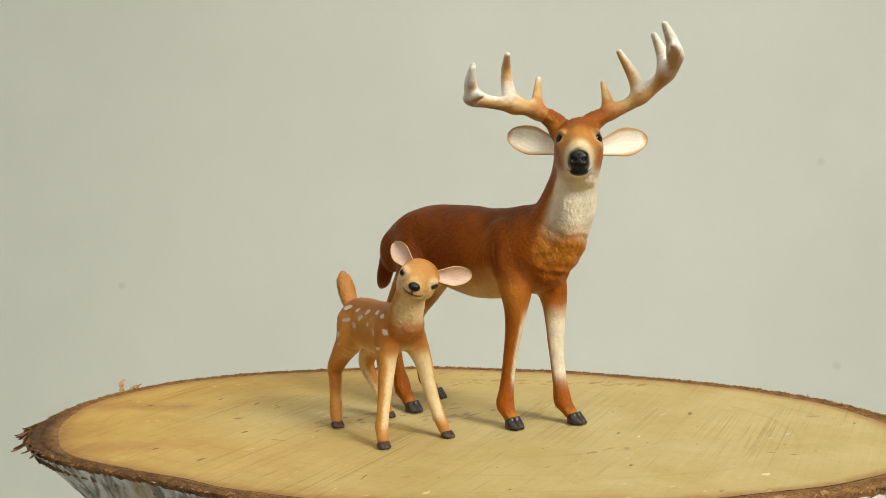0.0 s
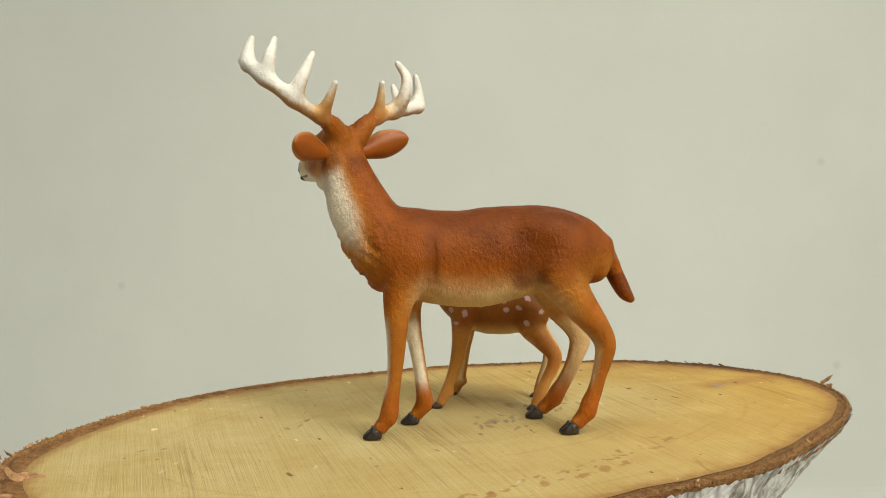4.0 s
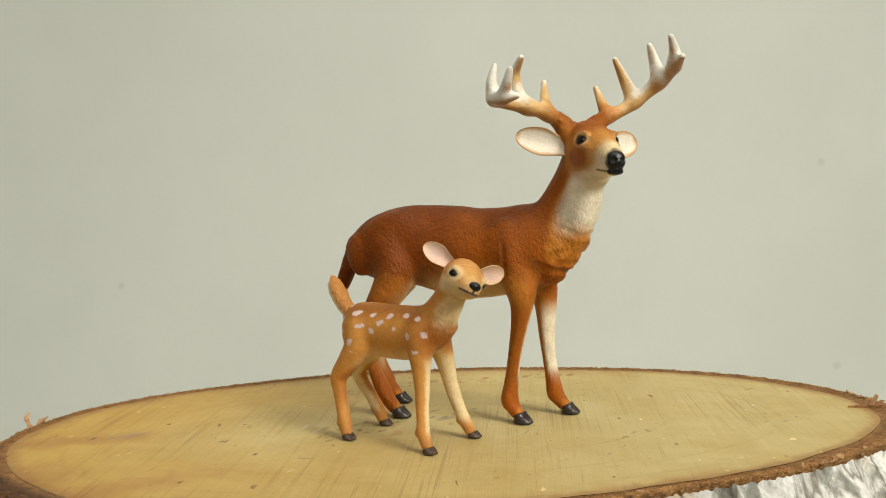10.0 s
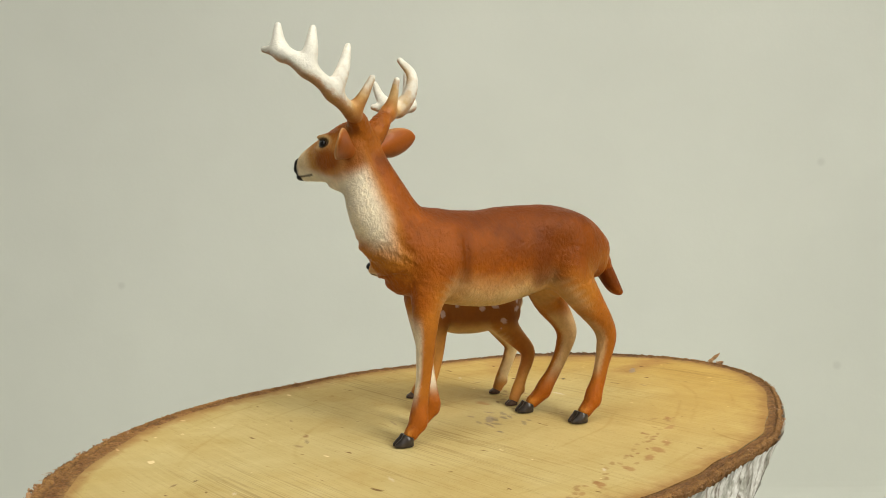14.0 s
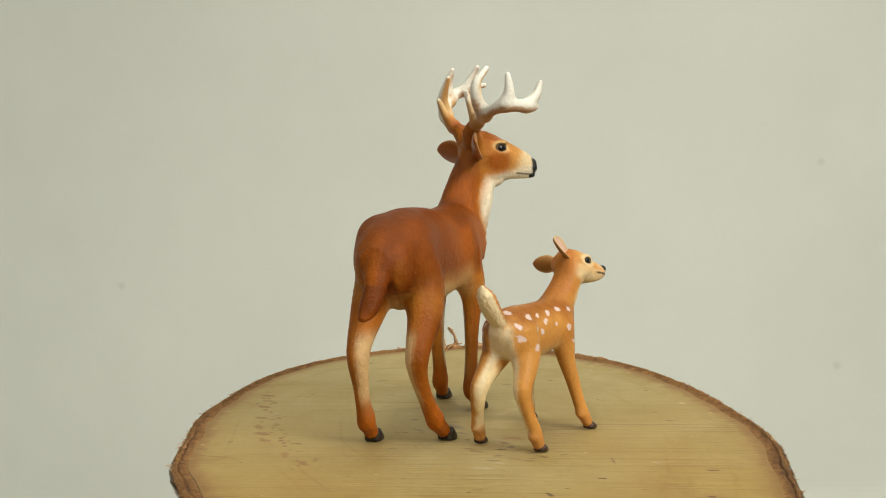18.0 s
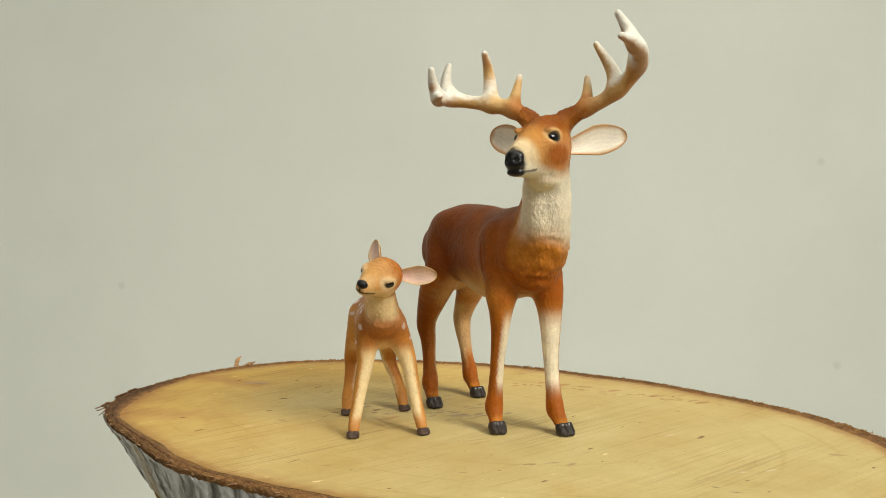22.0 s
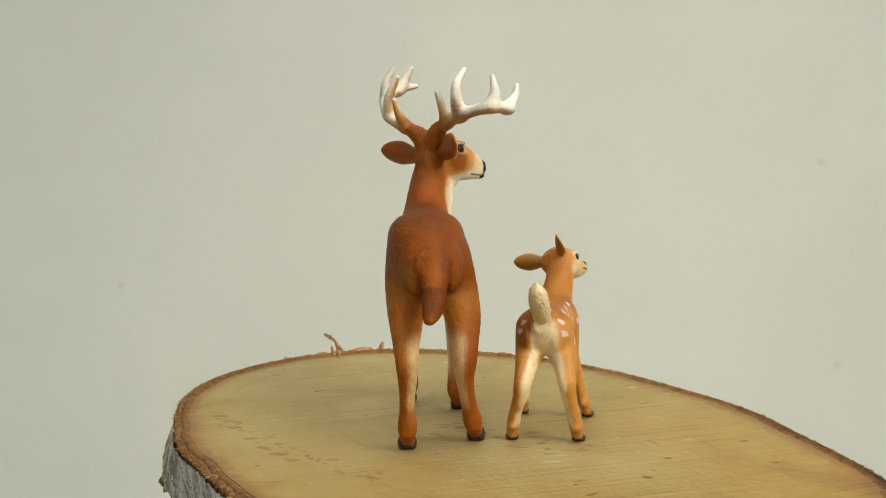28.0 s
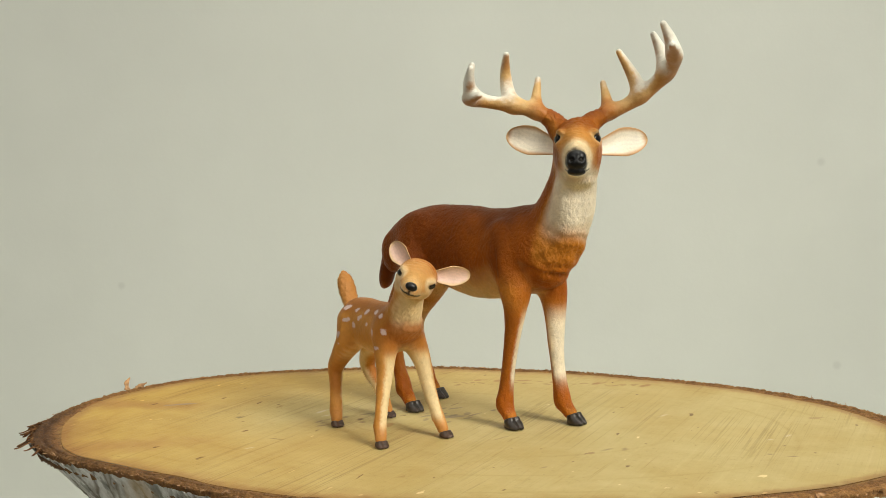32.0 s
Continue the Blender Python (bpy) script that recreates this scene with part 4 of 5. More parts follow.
def buck_paint(p, g):
    x, y, z = p.T
    fr = BUCK_HEAD
    q = (p - fr[0]) @ fr[1].T
    n1, n2 = lump(p, 0.22, 2), lump(p, 0.9, 4)
    c = np.tile(RUST, (len(p), 1))
    c = blend(c, BROWN, 0.85 * step(0.1, 0.9, g[:, 2] + 0.25 * n1) * step(50, 62, z))
    c = blend(c, BROWN, 0.35 * step(0.1, 0.8, n1))
    # lighter flanks and pale belly
    body = (step(-34, -26, x) * step(26, 18, x)) * step(30, 36, z)
    c = blend(c, TAN, 0.75 * body * step(49, 40, z + 2 * n1))
    c = blend(c, CREAM, 0.9 * step(43, 37.5, z + 1.6 * n1) * step(-18, -12, x) * step(16, 9, x))
    c = blend(c, CREAM, 0.5 * step(0.1, 0.6, -g[:, 2]) * body)
    # shoulder crease
    c = blend(c, BROWN, 0.5 * near(p, (13, -11, 62), (14.5, -11, 46), 2.2) + 0.5 * near(p, (12, 11, 62), (12.5, 11, 46), 2.2))
    c = blend(c, BROWN, 0.6 * near(p, (-13, 11, 56), (-13, 10, 44), 3.0))
    # legs: rusty outside and below, white before and inside
    for key, rows in BUCK_LEGS.items():
        r = np.array(rows)
        fore = key in ("rf", "lf")
        d = np.min([np.linalg.norm(p - r[i, :3] - np.clip(((p - r[i, :3]) @ (r[i + 1, :3] - r[i, :3])) / ((r[i + 1, :3] - r[i, :3]) @ (r[i + 1, :3] - r[i, :3])), 0, 1)[:, None] * (r[i + 1, :3] - r[i, :3]), axis=1) for i in range(2, len(r) - 1)], axis=0)
        leg = step(6.0, 4.2, d) * step(40, 33, z)
        sign = 1 if key[0] == "l" else -1
        c = blend(c, TAN * 0.9, (0.4 if not fore else 0.6) * leg)
        c = blend(c, RUST * 0.85, (0.65 if sign < 0 else 0.2) * leg * step(-0.2, 0.6, g[:, 1] * sign - (0.0 if fore else 0.3) * g[:, 0]))
        if fore:
            pale = step(-0.05, 0.7, g[:, 0] * (0.95 if key == "lf" else 0.6) - g[:, 1] * sign * (0.6 if key == "lf" else 0.95) + 0.12 * n1) * step(37, 29, z) * step(8, 15, z)
        else:
            pale = step(0.0, 0.65, -g[:, 1] * sign * 0.95 - 0.22 * g[:, 0] - 0.15 * n1) * step(34, 29, z) * step(6, 11, z)
        c = blend(c, WHITE if fore else CREAM, np.clip((0.95 if fore else 0.75) * leg * pale, 0, 1))
        if key == "lh":
            c = blend(c, CREAM, 0.6 * leg * step(0.3, 0.9, g[:, 0] + 0.1 * n1) * step(12, 17, z) * step(34, 29, z))
        c = blend(c, RUST * 1.05, 0.85 * leg * step(15, 9, z + n1))
        c = blend(c, TAN * 1.25, 0.55 * leg * step(5.2, 3.6, z) * step(0.1, 0.6, g[:, 0]))
    rear = step(-30, -36, x) * step(30, 38, z) * step(60, 54, z)
    c = blend(c, TAN * 0.8, 0.65 * step(-22, -30, x) * step(37, 42, z) * step(54, 49, z + n1) * step(3.6, 5.6, np.abs(y - 1.0)) * step(0.1, 0.7, -g[:, 0] + 0.2 * n1))
    # shade in the gap beside the tail, put into the coat as dark brown
    off_tail_shade = np.abs(y + 2.2 + 0.5 * n1)
    c = blend(c, BROWN, 0.7 * rear * step(2.4, 0.4, off_tail_shade) * step(39, 45, z))
    c = blend(c, BROWN, 0.45 * step(4, -8, x) * step(30, 45, x + 75) * step(40, 47, z + 2 * n1) * step(-0.9, 0.2, g[:, 0]))
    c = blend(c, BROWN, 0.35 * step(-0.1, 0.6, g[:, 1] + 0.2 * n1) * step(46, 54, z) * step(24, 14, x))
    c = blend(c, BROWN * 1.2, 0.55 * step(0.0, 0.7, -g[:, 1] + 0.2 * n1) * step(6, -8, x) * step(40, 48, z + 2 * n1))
    c = blend(c, BROWN * 1.3, 0.5 * step(-6, -14, x) * step(0.2, -0.6, y) * step(18, 26, z) * step(52, 44, z) * step(-0.2, 0.5, -g[:, 1]))
    # pale throat and breast
    axis = np.array((13.0, -3.2, 31.0)) / 33.77
    rel = p - np.array((24.7, 1.2, 50.0))
    rel = rel - (rel @ axis)[:, None] * axis
    front = (rel @ np.array((0.93, -0.2, -0.39))) / (np.linalg.norm(rel, axis=1) + 1e-6)
    edge = 0.02 * n2 + 0.03 * n1
    throat = step(-0.15, 0.55, front + edge - 0.3 * step(66, 54, z)) * step(53, 61, z + 1.2 * n1 + 0.25 * (y + 2)) * step(86, 80, z) * step(25, 30, x)
    c = blend(c, TAN, 0.7 * step(-0.4, 0.1, front + edge - 0.3 * step(66, 54, z)) * step(46, 52, z) * step(86, 80, z) * step(25, 29, x))
    c = blend(c, WHITE, 0.96 * throat)
    c = blend(c, TAN, 0.4 * step(0.0, 0.4, g[:, 0]) * step(57, 51, z) * step(42, 47, z) * step(24, 29, x) * (0.5 + 0.5 * n2))
    # head: rusty forehead and cheeks, golden between, pale muzzle and jaw
    hd = step(-15, -11, q[:, 0]) * step(-12.4, -9.5, q[:, 2]) * step(69, 74, z + 0.4 * q[:, 0])
    up = g @ fr[1][2]
    c = blend(c, (0.50, 0.185, 0.026), 0.92 * hd)
    c = blend(c, RUST * 0.85, 0.9 * hd * step(0.1, 0.7, up + 0.15 * n1) * step(4, -2, q[:, 0]))
    c = blend(c, RUST * 0.8, 0.7 * hd * step(-6.5, -9.5, q[:, 0] + n1))
    c = blend(c, (0.57, 0.27, 0.055), 0.6 * hd * step(0, 6, q[:, 0] + 0.5 * n1))
    c = blend(c, (0.78, 0.62, 0.37), 0.9 * hd * step(4.0, 8.6, q[:, 0] - 0.42 * (q[:, 2] + 5.5) + 0.3 * n1))
    c = blend(c, WHITE, 0.95 * hd * step(-7.4, -10.2, q[:, 2] + 0.25 * n1 - 0.24 * q[:, 0]) * step(-8.0, -4.5, q[:, 0]))
    c = blend(c, WHITE, 0.95 * step(-8.2, -10.2, q[:, 2]) * step(-13.5, -9.5, q[:, 0]) * step(72, 75, z + 0.3 * q[:, 0]) * step(-0.45, 0.05, front))
    for side in (-1, 1):
        k = np.linalg.norm((q - np.array((-1.6, side * 5.6, -4.6))) * np.array((0.85, 0.6, 1.3)), axis=1) + 0.4 * n1
        c = blend(c, RUST * 0.95, 0.9 * hd * step(5.2, 2.6, k))
        e = np.array((-0.2, side * 5.2, 0.25))
        k = np.linalg.norm((q - e) * np.array((0.74, 0.5, 1.1)), axis=1)
        c = blend(c, (0.70, 0.47, 0.2), 0.75 * step(3.0, 2.0, k) * step(-2.6, 0.2, q[:, 2] + 0.4 * q[:, 0]))
        c = blend(c, (0.03, 0.016, 0.01), 0.9 * step(1.75, 1.5, k))
        m = near(q * np.array((1, 0, 1)), (11.5, 0, -8.9), (6.0, 0, -8.4), 0.26) * (q[:, 1] * side > 0)
        c = blend(c, (0.03, 0.02, 0.015), 0.85 * m)
    c = blend(c, (0.012, 0.011, 0.011), 0.97 * step(10.8, 12.0, q[:, 0] + 0.35 * n2 - 0.1 * np.abs(q[:, 2] + 7)))
    return np.clip(c * (1 + 0.07 * n2[:, None]), 0.002, 0.9)


def tufts(p, size, seed):
    """Short raised locks, -1..1, longer than they are wide, about size mm apart."""
    q = p * np.array((1.0, 1.0, 0.62)) * (6.28 / size)
    warp = lump(p, 0.8, seed)
    a = np.sin(q[:, 0] + 1.6 * np.sin(q[:, 1] * 0.71 + seed) + 1.4 * warp)
    b = np.sin(q[:, 2] * 1.15 + 1.7 * np.sin(q[:, 0] * 0.63 - seed) + 1.1 * warp)
    c = np.sin(q[:, 1] * 1.07 + 1.5 * np.sin(q[:, 2] * 0.58 + 2 * seed) - 1.2 * warp)
    return (a * b + b * c + c * a) / 1.8


def buck_hide(p, g):
    """Relief in mm: coarse locks on neck and breast, a fine pebbled hide elsewhere, folds at the joints."""
    x, y, z = p.T
    q = (p - BUCK_HEAD[0]) @ BUCK_HEAD[1].T
    neck = step(22, 30, x) * step(46, 52, z) * step(77, 71, z) * step(-2.0, -8.0, q[:, 0] + 0.8 * (z - 72.0))
    head = step(72, 76, z) * step(26, 30, x)
    trunk = step(34, 40, z) * (1 - head)
    d = (0.015 * trunk + 0.03 * neck) * tufts(p, 2.6, 1) + (0.02 + 0.04 * trunk + 0.03 * neck - 0.015 * head) * tufts(p, 1.4, 4)
    d += 0.12 * trunk * lump(p, 0.22, 9)
    d -= 0.45 * near(p, (13.5, -11, 63), (14.5, -11, 44), 0.8) + 0.45 * near(p, (12.3, 12, 63), (12.5, 12, 44), 0.8)
    breast = step(23, 29, x) * step(40, 44, z) * step(58, 54, z)
    d += breast * (0.12 * tufts(p, 2.3, 6) + 0.07 * tufts(p, 1.3, 2))
    crown = head * step(2.0, 5.0, z - 84.0) * step(50, 44, np.hypot(x, y))
    return d + 0.16 * crown * tufts(p, 1.8, 7)


def fawn_hide(p, g):
    """Relief in mm: wrinkled brow, tufted breast, a nearly smooth coat."""
    x, y, z = p.T
    q = (p - FAWN_HEAD[0]) @ FAWN_HEAD[1].T
    brow = step(40, 43, z) * step(1.6, 3.0, q[:, 2]) * step(-5.5, -4.0, q[:, 0]) * step(2.6, 1.2, q[:, 0])
    breast = step(9, 13, x) * step(26, 29, z) * step(40, 37, z)
    d = 0.02 * tufts(p, 1.6, 2) + 0.10 * breast * tufts(p, 1.9, 5)
    return d + 0.07 * brow * np.sin(q[:, 0] * 5.6 + 1.6 * np.sin(q[:, 1] * 1.3) + 2.4 * lump(p, 1.1, 3))


def antler_paint(base, reach, side):
    """Brown at the root, in front and where it faces down, white behind, outside and at the tips."""
    base = np.array(base, float)

    def colour(p, g):
        d = np.linalg.norm(p - base, axis=1)
        n = lump(p, 0.7, 3)
        h = g @ BUCK_HEAD[1].T
        up = p[:, 2] - base[2]
        gold, ivory = (0.66, 0.40, 0.15), (0.81, 0.78, 0.69)
        c = np.tile(RUST * 0.9, (len(p), 1))
        c = blend(c, (0.48, 0.18, 0.03), step(3, 7, d + n))
        c = blend(c, gold, step(6, 11, d + n))
        pale = -0.85 * h[:, 0] + 0.45 * side * h[:, 1] + 0.55 * h[:, 2]
        c = blend(c, (0.72, 0.52, 0.26), 0.7 * step(8, 13, d + n) * step(-0.9, 0.2, pale + 0.3 * n))
        c = blend(c, ivory, 0.95 * step(9, 15, d + 0.8 * n) * step(-0.1, 0.7, pale + 0.2 * n))
        c = blend(c, ivory, 0.85 * step(14, 21, d + 0.35 * up + 1.5 * n) * step(-0.6, 0.4, h[:, 2] + 0.5 * pale + 0.3 * n))
        c = blend(c, ivory, 0.9 * step(reach * 0.8, reach * 0.98, d + n))
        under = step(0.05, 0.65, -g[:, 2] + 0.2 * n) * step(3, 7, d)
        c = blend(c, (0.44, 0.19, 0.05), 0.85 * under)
        grain = np.sin(p[:, 2] * 1.1 + 5 * np.sin(0.35 * (p[:, 0] + p[:, 1])) + 2 * n)
        c = blend(c, (0.52, 0.27, 0.09), 0.22 * step(0.5, 1.0, grain) * step(26, 12, d))
        return np.clip(c * (1 + 0.06 * n[:, None]), 0, 0.9)
    return colour


def build_buck():
    buck = thing("deer_figurine", pose(0, 0, 0), label="painted plastic white-tailed buck figurine with antlers, head turned", category="deer figurine")
    fr = BUCK_HEAD
    c = Clay((-50, -28, 0), (60, 17, 96), 0.4, 0.75)
    c.loft((0, 0, 0), (1, 0, 0), (0, 0, 1), [
        (-39.5, 54.0, 49.5, 3.0, 1.3), (-38.2, 56.8, 46, 5.2, 1.4), (-35.5, 59.4, 43, 7.2, 1.8), (-31, 62.0, 41.5, 8.7, 2.0), (-25, 64.2, 40.5, 9.5, 2.0), (-18, 65.3, 40, 9.7, 1.9), (-10, 65.1, 37.6, 9.6, 1.8),
        (-3, 64.8, 36.1, 10.0, 1.7), (4, 63.8, 36.1, 10.2, 1.6), (11, 64.2, 37.0, 10.3, 1.4), (17, 65.2, 38.2, 10.3, 1.2), (22, 65.2, 39.3, 10.2, 0.9), (26, 63.4, 41.2, 9.7, 0.6), (29.3, 60.5, 44.0, 8.2, 0.4), (32.4, 56.5, 48.6, 5.4), (33.8, 54, 51.5, 2.5)])
    c.loft((24.5, 0.0, 50), (13.0, -3.2, 31.0), (0.93, -0.2, -0.39), [
        (0, 9.4, -10, 9.3, -0.4), (7, 10.4, -9.4, 8.6, -1.3), (12, 10.2, -8.8, 7.5, -1.8), (17, 10.4, -7.8, 6.6, -2.1), (21, 10.0, -7.1, 6.1, -2.2), (25, 8.8, -6.5, 5.8, -2.0), (30, 7.8, -5.9, 5.6, -1.0), (34, 5.5, -5.3, 5.0, -0.3)])
    c.loft(fr[0], fr[1][0], fr[1][2], [
        (-12.6, 1.0, -5.0, 3.2), (-11, 4.4, -8.5, 5.2), (-8.5, 6.2, -10.3, 6.3), (-5, 6.0, -11.0, 6.6), (-1.5, 4.8, -11.1, 6.1), (2, 3.0, -10.7, 5.1), (5, 1.5, -10.4, 4.3),
        (8, -0.1, -10.2, 3.7), (10.8, -1.7, -10.2, 3.3), (12.4, -3.3, -9.6, 2.4), (13.3, -5.2, -8.4, 1.3)])
    for side in (-1, 1):
        c.egg(put(fr, (-0.3, side * 4.7, 1.9)), (2.8, 0.9, 0.6), fr[1])         # upper lid
        c.egg(put(fr, (0.4, side * 4.9, -1.7)), (2.3, 0.7, 0.45), fr[1])       # lower lid
        c.egg(put(fr, (-3.6, side * 4.2, -6.4)), (4.6, 1.3, 3.2), fr[1])        # cheek
    c.tube([(32.8, -3.2, 86.0, 3.2), (31.0, -3.6, 88.6, 2.8), (29.2, -5.2, 90.4, 2.2)])      # pedicles
    c.tube([(38.4, 0.6, 86.0, 3.2), (39.8, 2.6, 88.4, 2.8), (41.6, 4.9, 90.1, 2.2)])
    c.egg(put(fr, (-4.0, 0, -11.0)), (5.5, 4.2, 2.2), fr[1])                      # throat
    c.tube([(36.6, -5.0, 70.0, 3.8), (35.9, -4.6, 65.5, 4.0), (34.9, -3.4, 61.0, 4.3), (33.2, -1.8, 56.0, 4.6)])
    for rows in BUCK_LEGS.values():
        c.tube(rows)
        x, y, z, r = rows[-2]
        for side in (-1, 1):
            c.egg((x - 1.6, y + side * 1.05, z + 0.9), (1.0, 0.85, 1.7))        # dewclaw
    for side, x in ((1, 16.5), (-1, 14.5)):
        c.egg((x, side * 7.2 + 0.9, 52), (7, 3.6, 9))                                  # shoulder
        c.egg((-25, side * 5.6 + 2.1, 51), (9, 4.4, 9.5))                              # haunch
        c.egg((-21, side * 5.4 + 2.3, 57.6), (9.5, 4.8, 5.6))                          # hip
    c.egg((26.9, 0.3, 47.3), (4.8, 6.7, 6.3))                                    # brisket
    c.egg((-24, 0.8, 40.5), (3.5, 3.0, 3.6))
    c.tube([(-31.0, 0.8, 57.0, 2.9), (-36.6, 0.8, 52.6, 2.9), (-39.1, 0.8, 48.6, 2.8), (-40.9, 0.8, 44.8, 2.5), (-42.2, 0.9, 42.4, 1.9)], (1, 1.25, 1))       # root of the tail
    for side in (-1, 1):
        c.egg((-34.5, side * 4.6 + 1.0, 49.5), (4.2, 3.0, 6.5))
    axes = [c.low[i] + c.cell * np.arange(c.count[i]) for i in range(3)]
    f = c.field()
    gx, gy, gz = np.meshgrid(*axes, indexing="ij")
    # moulded folds of the breast
    f += (0.34 * np.sin(gx * 0.9 + 1.4 * np.sin(gz * 0.55)) * np.sin(gz * 1.15 + 1.3 * np.sin(gy * 0.7)) * step(24, 31, gx) * step(62, 55, gz) * step(38, 43, gz)).astype(np.float32)
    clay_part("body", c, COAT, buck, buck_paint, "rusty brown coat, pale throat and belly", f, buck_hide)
    # tail
    t = Clay((-54, -12, 28), (-28, 12, 64), 0.45, 1.0)
    t.tube([(-36.8, 0.8, 52.4, 1.6), (-39.1, 0.8, 48.6, 2.3), (-40.95, 0.8, 44.6, 2.5), (-42.6, 1.3, 41.2, 2.35), (-43.8, 1.9, 38.9, 2.0), (-45.2, 2.5, 37.4, 1.25)], (1, 1.25, 1))

    def tail_coat(p, g):
        return blend(buck_paint(p, g), BROWN * 0.95, 0.85 * step(35, 40, p[:, 2]))
    clay_part("tail", t, COAT, buck, tail_coat, "hanging brown tail")
    # hooves, nose, eyes, ears, antlers
    for key, at, way in BUCK_HOOVES:
        add_hoof(buck, at, way, 0.95, 0.88, "dark brown cloven hoof", HOOF)
    nose = Clay(put(fr, (11.6, 0, -6.8)) - 7, put(fr, (11.6, 0, -6.8)) + 7, 0.3, 0.3)
    nose.egg(put(fr, (12.0, 0, -5.0)), (1.8, 2.5, 1.7), fr[1]).egg(put(fr, (12.3, 0, -6.6)), (1.8, 2.6, 1.9), fr[1]).egg(put(fr, (11.5, 0, -9.0)), (1.8, 2.4, 1.1), fr[1])
    hollow = Clay(put(fr, (11.6, 0, -6.8)) - 7, put(fr, (11.6, 0, -6.8)) + 7, 0.3, 0.3)
    for side in (-1, 1):
        hollow.egg(put(fr, (14.0, side * 1.35, -6.0)), (1.0, 0.8, 0.65), fr[1])
    clay_part("nose", nose, NOSE, buck, None, "black nose with two nostrils", np.maximum(nose.field(), -hollow.field()))
    for side in (-1, 1):
        add_eye(buck, put(fr, (0.3, side * 5.15, -0.1)), 1.5, put((np.zeros(3), fr[1]), (0.6, side, 0.12)), BLACK)
    add_ear(buck, EAR, "brown ear with a white hollow", put(fr, (-8.6, -5.2, -2.3)), put(fr, (-12.9, -20.4, 2.3)), put((np.zeros(3), fr[1]), (0.74, -0.6, 0.3)), 4.1, 0.42, RUST, (0.9, 0.82, 0.67), (0.6, 0.33, 0.13))
    add_ear(buck, EAR, "brown ear with a white hollow", put(fr, (-8.8, 5.0, -2.6)), put(fr, (-15.5, 19.2, 0.6)), put((np.zeros(3), fr[1]), (0.74, 0.6, 0.3)), 4.1, 0.42, RUST, (0.9, 0.82, 0.67), (0.6, 0.33, 0.13))
    for base, rows, tines in (
        ((31.5, -2.8, 88.0), [(31.8, -2.6, 87.5, 2.3), (28.6, -5.8, 90.8, 1.9), (24.0, -9.6, 93.0, 1.8), (17.8, -14.8, 94.4, 1.8), (15.0, -19.4, 95.4, 1.8), (16.6, -23.6, 95.2, 1.65), (20.2, -26.6, 94.8, 1.2), (23.4, -27.2, 95.3, 0.9)],
         ([(27.4, -6.8, 91.6, 1.9), (26.3, -5.4, 95.4, 1.45), (25.6, -3.6, 101.0, 0.85)], [(22.6, -10.8, 93.4, 2.2), (19.4, -9.4, 97.2, 2.0), (18.4, -9.4, 103.0, 1.55), (20.9, -12.0, 107.6, 0.9)],
          [(15.2, -19.6, 95.8, 2.05), (14.6, -21.0, 99.6, 1.6), (15.3, -20.4, 104.6, 0.85)], [(18.8, -25.0, 95.2, 1.8), (20.8, -27.8, 98.5, 1.45), (22.1, -28.9, 102.4, 0.9)])),
        ((39.6, 2.4, 88.5), [(38.9, 1.6, 87.5, 2.3), (42.0, 5.4, 90.4, 1.9), (46.6, 9.6, 93.0, 1.85), (51.6, 12.6, 96.8, 1.95), (57.0, 13.2, 101.0, 1.95), (61.0, 11.0, 104.3, 1.8), (63.2, 6.8, 106.0, 1.3), (64.9, 2.2, 107.0, 0.9)],
         ([(42.6, 6.4, 91.2, 1.9), (40.6, 8.6, 95, 1.45), (38.5, 10.2, 99.8, 0.85)], [(49.8, 11.4, 95.8, 2.1), (47.4, 12.0, 101, 1.8), (44.6, 8.9, 107.9, 0.85)],
          [(57.0, 12.6, 101.4, 2.05), (55.9, 13.0, 106.4, 1.75), (54.6, 10.7, 111.7, 0.9)], [(61.8, 8.6, 105.2, 1.9), (62.3, 6.2, 109.0, 1.6), (61.6, 3.7, 113.0, 0.9)])),
    ):
        every = np.array([r[:3] for r in rows] + [r[:3] for t_ in tines for r in t_])
        a = Clay(every.min(0) - 4, every.max(0) + 4, 0.34, 0.9)
        a.tube(rows)
        for tine in tines:
            a.tube(tine)
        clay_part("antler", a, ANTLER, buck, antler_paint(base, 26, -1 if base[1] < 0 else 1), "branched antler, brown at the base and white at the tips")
    return buck


